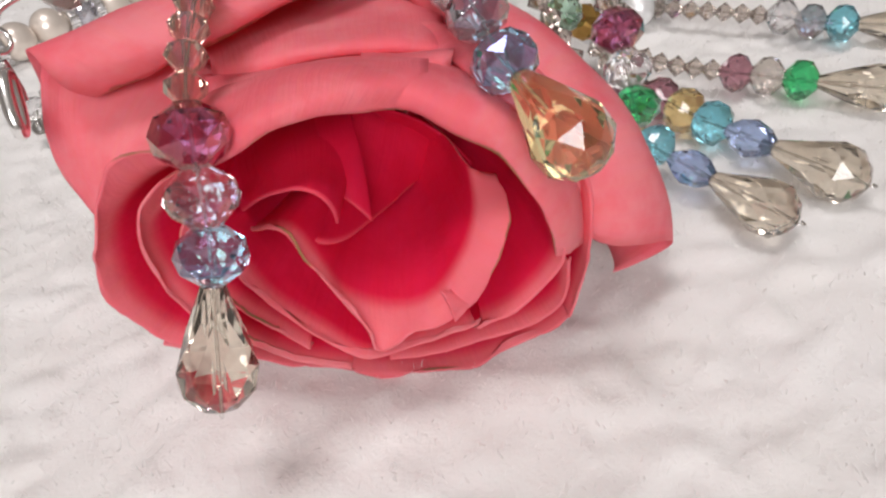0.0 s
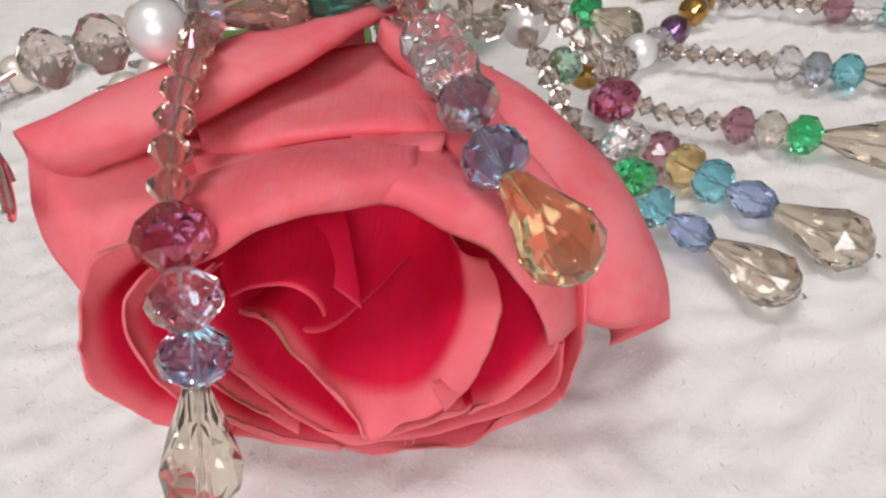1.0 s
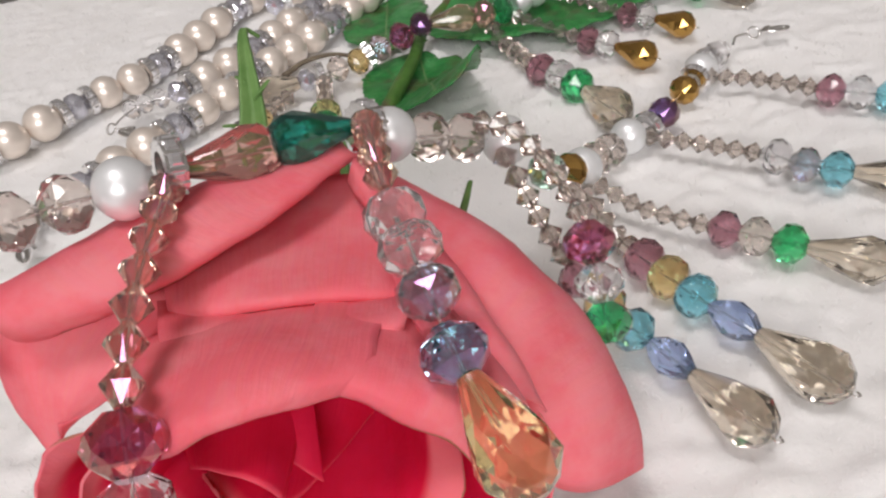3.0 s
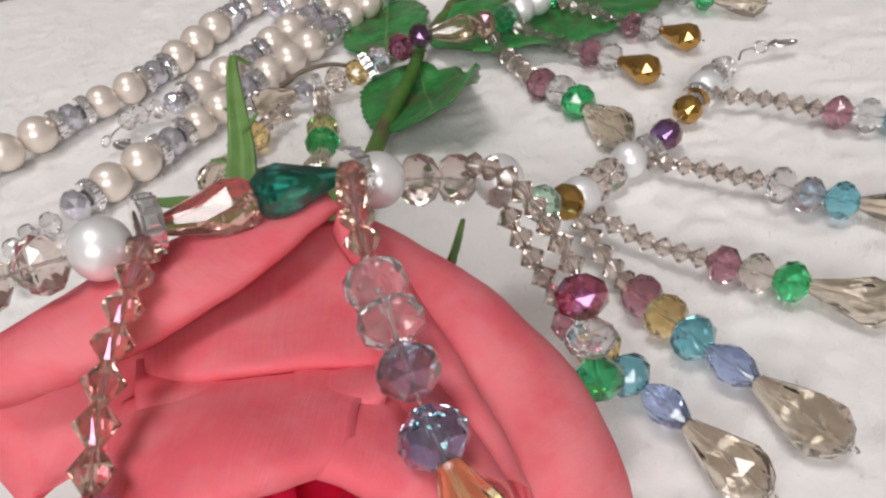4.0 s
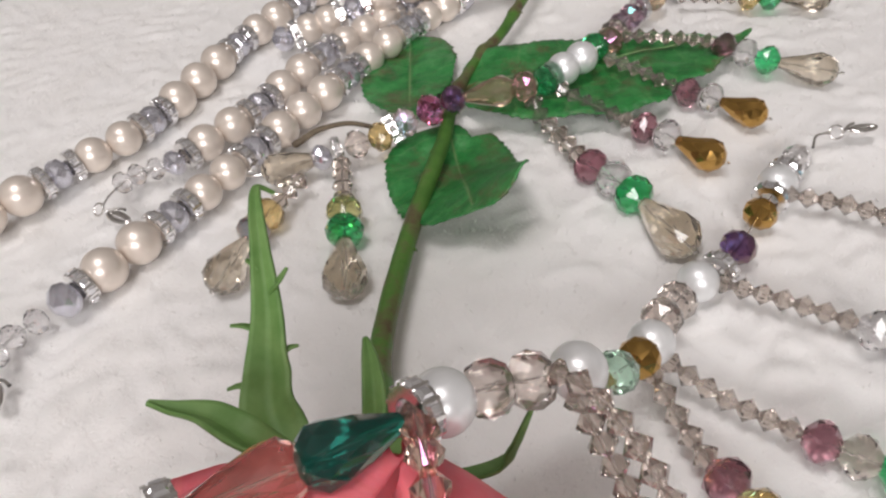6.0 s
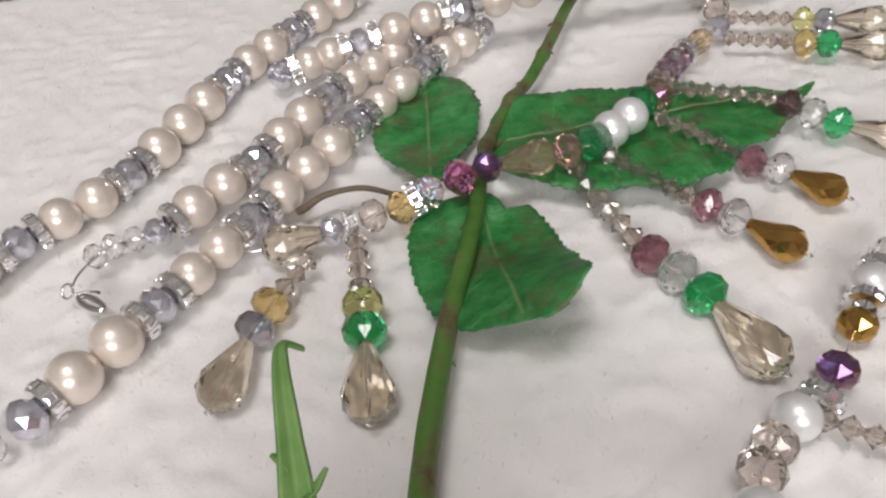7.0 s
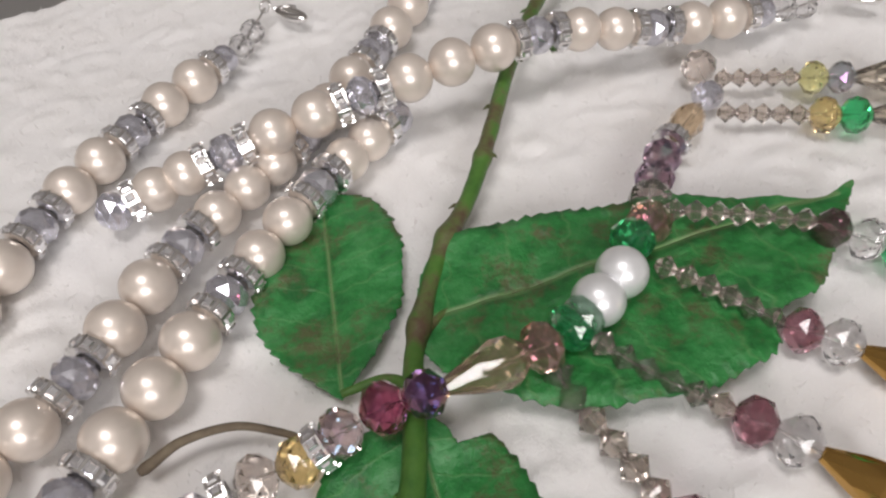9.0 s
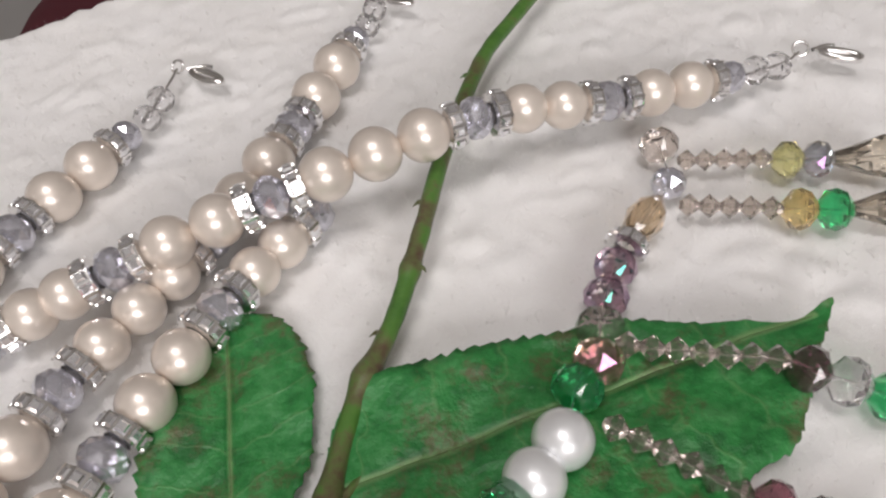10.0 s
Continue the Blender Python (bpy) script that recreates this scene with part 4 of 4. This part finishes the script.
strand(br, [(-38, 229, 4), (-42, 221.5, 4), (-45, 214.7, 4), (-47.5, 208, 4), (-52, 191, 4)], "bbb" + "yxD")
strand(br, [(-29, 234, 5), (-27.2, 221, 4), (-26, 213, 4), (-25, 205, 4), (-23, 187, 4)], "bbbb" + "LgD")
strand(br, [(20, 250, 8), (22, 244, 6), (26, 236, 5), (32, 223.5, 4.2), (37, 217.3, 4.2), (40.5, 211, 4.2), (49, 192.5, 4.2)], "bbbbbb" + "mcgD")
strand(br, [(27, 252.5, 9), (32, 247, 8), (42, 239.5, 6), (46.2, 236.5, 5), (50.7, 232.8, 5), (62, 220.5, 4.5)], "bbbbbb" + "mcG")
strand(br, [(41, 265, 9), (49, 258.5, 8), (56, 253, 6), (59.2, 250.8, 5), (64.3, 247.6, 5), (76, 236.5, 4.5)], "bbbbbb" + "mcG")
strand(br, [(47, 278, 8), (57, 273.5, 9), (70, 270, 8), (74.2, 267.6, 7), (79.6, 264.8, 6), (85, 261.5, 5), (99, 254, 4.5)], "bbbbbbb" + "mcgD")
strand(br, [(69, 307.5, 4), (84, 303, 4), (94, 300, 4.2), (112, 296, 4.4)], "bbbbb" + "ygD")
strand(br, [(73, 319, 4), (87, 316, 4), (97, 313, 4.2), (115, 309.5, 4.4)], "bbbbb" + "LxD")

br = thing("gem_bracelet", "multicoloured crystal bracelet with dangling drops draped over a rose", "bracelet", "gem bracelets")
beads_at(br, "CowohdoWkkWhe", [(77.5, 219.5, 4), (74, 215, 4), (71.3, 211.5, 4), (68.5, 207, 4), (65, 202, 4.2), (58, 192.3, 4.2), (53, 186.5, 4), (48, 183.3, 4.4), (43, 178.5, 4.4), (39, 173, 6), (35, 163.5, 10.5), (31.8, 157.5, 14), (27, 151, 19)])
beads_at(br, "WkkW", [(20, 141.5, 32), (13.6, 137.5, 35.8), (8.2, 134.8, 38.2), (3, 130.3, 42)])
beads_at(br, "oE-Fo", [(0.6, 126.2, 46), (-5.8, 120.6, 48.8), (-15.2, 115.6, 49.8), (-21.5, 111.2, 52)])
beads_at(br, "Wkk", [(-26.8, 108.6, 51.3), (-33.5, 106.6, 51.3), (-39.5, 104, 51.4)], 0.95)
wire(br, [(83, 224, 4), (85, 228, 4), (88, 229, 4)])
clasp(br, (91, 229, 4), (100.5, 230.3, 3.6))
wire(br, [(-43, 102.5, 51), (-46, 100, 50), (-46, 97, 48)], 0.4)
clasp(br, (-45.5, 95.5, 47), (-43.5, 88, 38), up=(1, 0.3, 0.2))
strand(br, [(71, 208.5, 4), (84, 202.5, 4), (95, 194, 4), (101, 191, 4), (110, 186, 4)], "bbbbbbbmcq")
strand(br, [(51, 183.5, 4), (63, 177, 4), (75, 169, 4.2), (79.3, 164.8, 4.2), (85, 161.5, 4.2), (101, 153, 4.4)], "bbbbbbbcxqD")
strand(br, [(37, 163, 7), (46, 156, 4), (56, 148.3, 4.2), (67, 141.3, 4.2), (83.5, 131, 4.4)], "bbbbbbbmkgD")
strand(br, [(34, 161, 8), (39, 149, 4), (43, 140, 4.2), (50, 128, 4.2), (55, 121, 4.2), (65.5, 105.5, 4.4)], "bbbbbmyqlD")
strand(br, [(19, 138, 33), (25, 132, 20), (30, 127, 12), (36.7, 120.4, 7), (41, 116.2, 5), (52.5, 99, 4.2)], "bbbbbbmyqlD")
strand(br, [(15.5, 137, 38.5), (20, 133, 39.5), (24.5, 127.3, 37.5), (28.6, 118.4, 34), (29.8, 113.5, 29.8), (30.6, 109.5, 24.5), (31, 105, 20)], "bbbbbbbbrcg")
strand(br, [(-21.5, 110, 51), (-20.9, 103, 51), (-21, 95, 49.5), (-20.6, 87, 47.5), (-19.8, 79, 44.2), (-19.2, 73.8, 38.6), (-19.6, 71, 31.8), (-21, 67.5, 24), (-22.5, 65, 16)], "aaaaaaarpBD")
strand(br, [(0.5, 127, 45.5), (2.4, 118, 50.5), (4.4, 108, 51), (5.6, 103.5, 50)], "aaaaaa")
beads_at(br, "ccxBH", [(6.6, 100.2, 48.6), (8.2, 96, 47), (10, 90.6, 45.2), (12.2, 84.8, 41.8), (16.3, 76.8, 38.6)], 0.93)

# ---- window, lamp and things past the blanket ----
# frame of the assumed window, out of view, round the added fill lamp
window = tagged(new("window_1"), "assumed white-framed window in a plain wall, out of view", "window", "", "structure")
for lo, hi in (((-0.62, -2.0, 0.34), (0.82, -1.965, 0.4)), ((-0.62, -2.0, 1.6), (0.82, -1.965, 1.66)), ((-0.62, -2.0, 0.4), (-0.56, -1.965, 1.6)), ((0.76, -2.0, 0.4), (0.82, -1.965, 1.6))):
    ob = box("window_frame", lo, hi, WOOD, "")
    ob.parent = window


lamp = thing("ceiling_lamp", "round white ceiling lamp with a flat diffuser", "lamp")
lamp_shape = turned([(1.895, 0.38), (1.90, 0.39), (1.96, 0.39), (1.999, 0.34)], 32)
for v in lamp_shape.verts:
    v.co.x, v.co.y = v.co.x - 0.15, v.co.y - 0.1
link_mesh("housing", lamp_shape, WOOD, lamp)


def build_mattress():
    """The bed's base under the blanket, square to the blanket's edge."""
    bm = bmesh.new()
    bmesh.ops.create_cube(bm, size=1.0)
    for v in bm.verts:
        along, out = 0.05 + v.co.x * 1.86, -0.223 + v.co.y * 1.25
        v.co = Vector((*(along * EDGE_WAY + out * EDGE_OUT), -0.235 + v.co.z * 0.43))
    bmesh.ops.bevel(bm, geom=list(bm.edges), offset=0.02, segments=3, affect="EDGES")
    return tagged(link_mesh("mattress", bm, PLASTER, smooth=False), "thick pale mattress under a white fleece blanket", "mattress")


build_mattress()


def build_cushion():
    """A soft dark cushion on the floor past the blanket's edge."""
    n = 24
    pts = np.zeros((n, n, 3))
    for i, a in enumerate(np.linspace(-math.pi / 2, math.pi / 2, n)):
        for j, b in enumerate(np.linspace(0, 2 * math.pi, n, endpoint=False)):
            c = math.cos(a) ** 0.6
            pts[i, j] = (-0.22 + 0.13 * c * math.cos(b), 0.95 + 0.2 * c * math.sin(b), -0.36 + 0.09 * math.sin(a))
    ob = grid_mesh("cushion", pts, MAROON, None, closed=True)
    return tagged(ob, "dark maroon cloth cushion on the floor", "cushion")


build_cushion()

# ---- fleece pile ----


def build_pile():
    rng = np.random.default_rng(5)
    count = 260000
    x, y = rng.uniform(-0.19, 0.19, count), rng.uniform(0.02, 0.49, count)
    keep = (x * EDGE_OUT[0] + y * EDGE_OUT[1]) < EDGE_AT - 0.001
    x, y = x[keep], y[keep]
    z = np.array([fleece_height(a, b) for a, b in zip(x, y)])
    n = len(x)
    lean = np.array([noise.noise_vector(Vector((a * 230, b * 230, 0))) for a, b in zip(x, y)])
    root = np.stack([x, y, z - 0.0003], 1)
    tall = rng.uniform(0.0007, 0.0017, n)[:, None]
    up = np.array([0, 0, 0.55]) + lean * 1.6 + rng.normal(0, 0.45, (n, 3))
    up[:, 2] = np.abs(up[:, 2]) + 0.15
    up /= np.linalg.norm(up, axis=1)[:, None]
    side = np.cross(up, rng.normal(0, 1, (n, 3)))
    side *= 0.00005 / (np.linalg.norm(side, axis=1)[:, None] + 1e-9)
    bend = rng.normal(0, 0.0005, (n, 3))
    mid = root + up * tall * 0.55 + bend * 0.3
    top = root + up * tall + bend
    verts = np.stack([root - side, root + side, mid + side, mid - side, top], 1).reshape(-1, 3)
    k = np.arange(n)[:, None] * 5
    faces = np.concatenate([k + np.array([[0, 1, 2]]), k + np.array([[0, 2, 3]]), k + np.array([[3, 2, 4]])])
    me = bpy.data.meshes.new("fleece_pile")
    me.from_pydata(verts.tolist(), [], faces.tolist())
    me.materials.append(FIBRE)
    ob = new("fleece_pile", me)
    return tagged(ob, "short fluffy white fibres of the fleece", "fleece", "", "stuff")


build_pile()
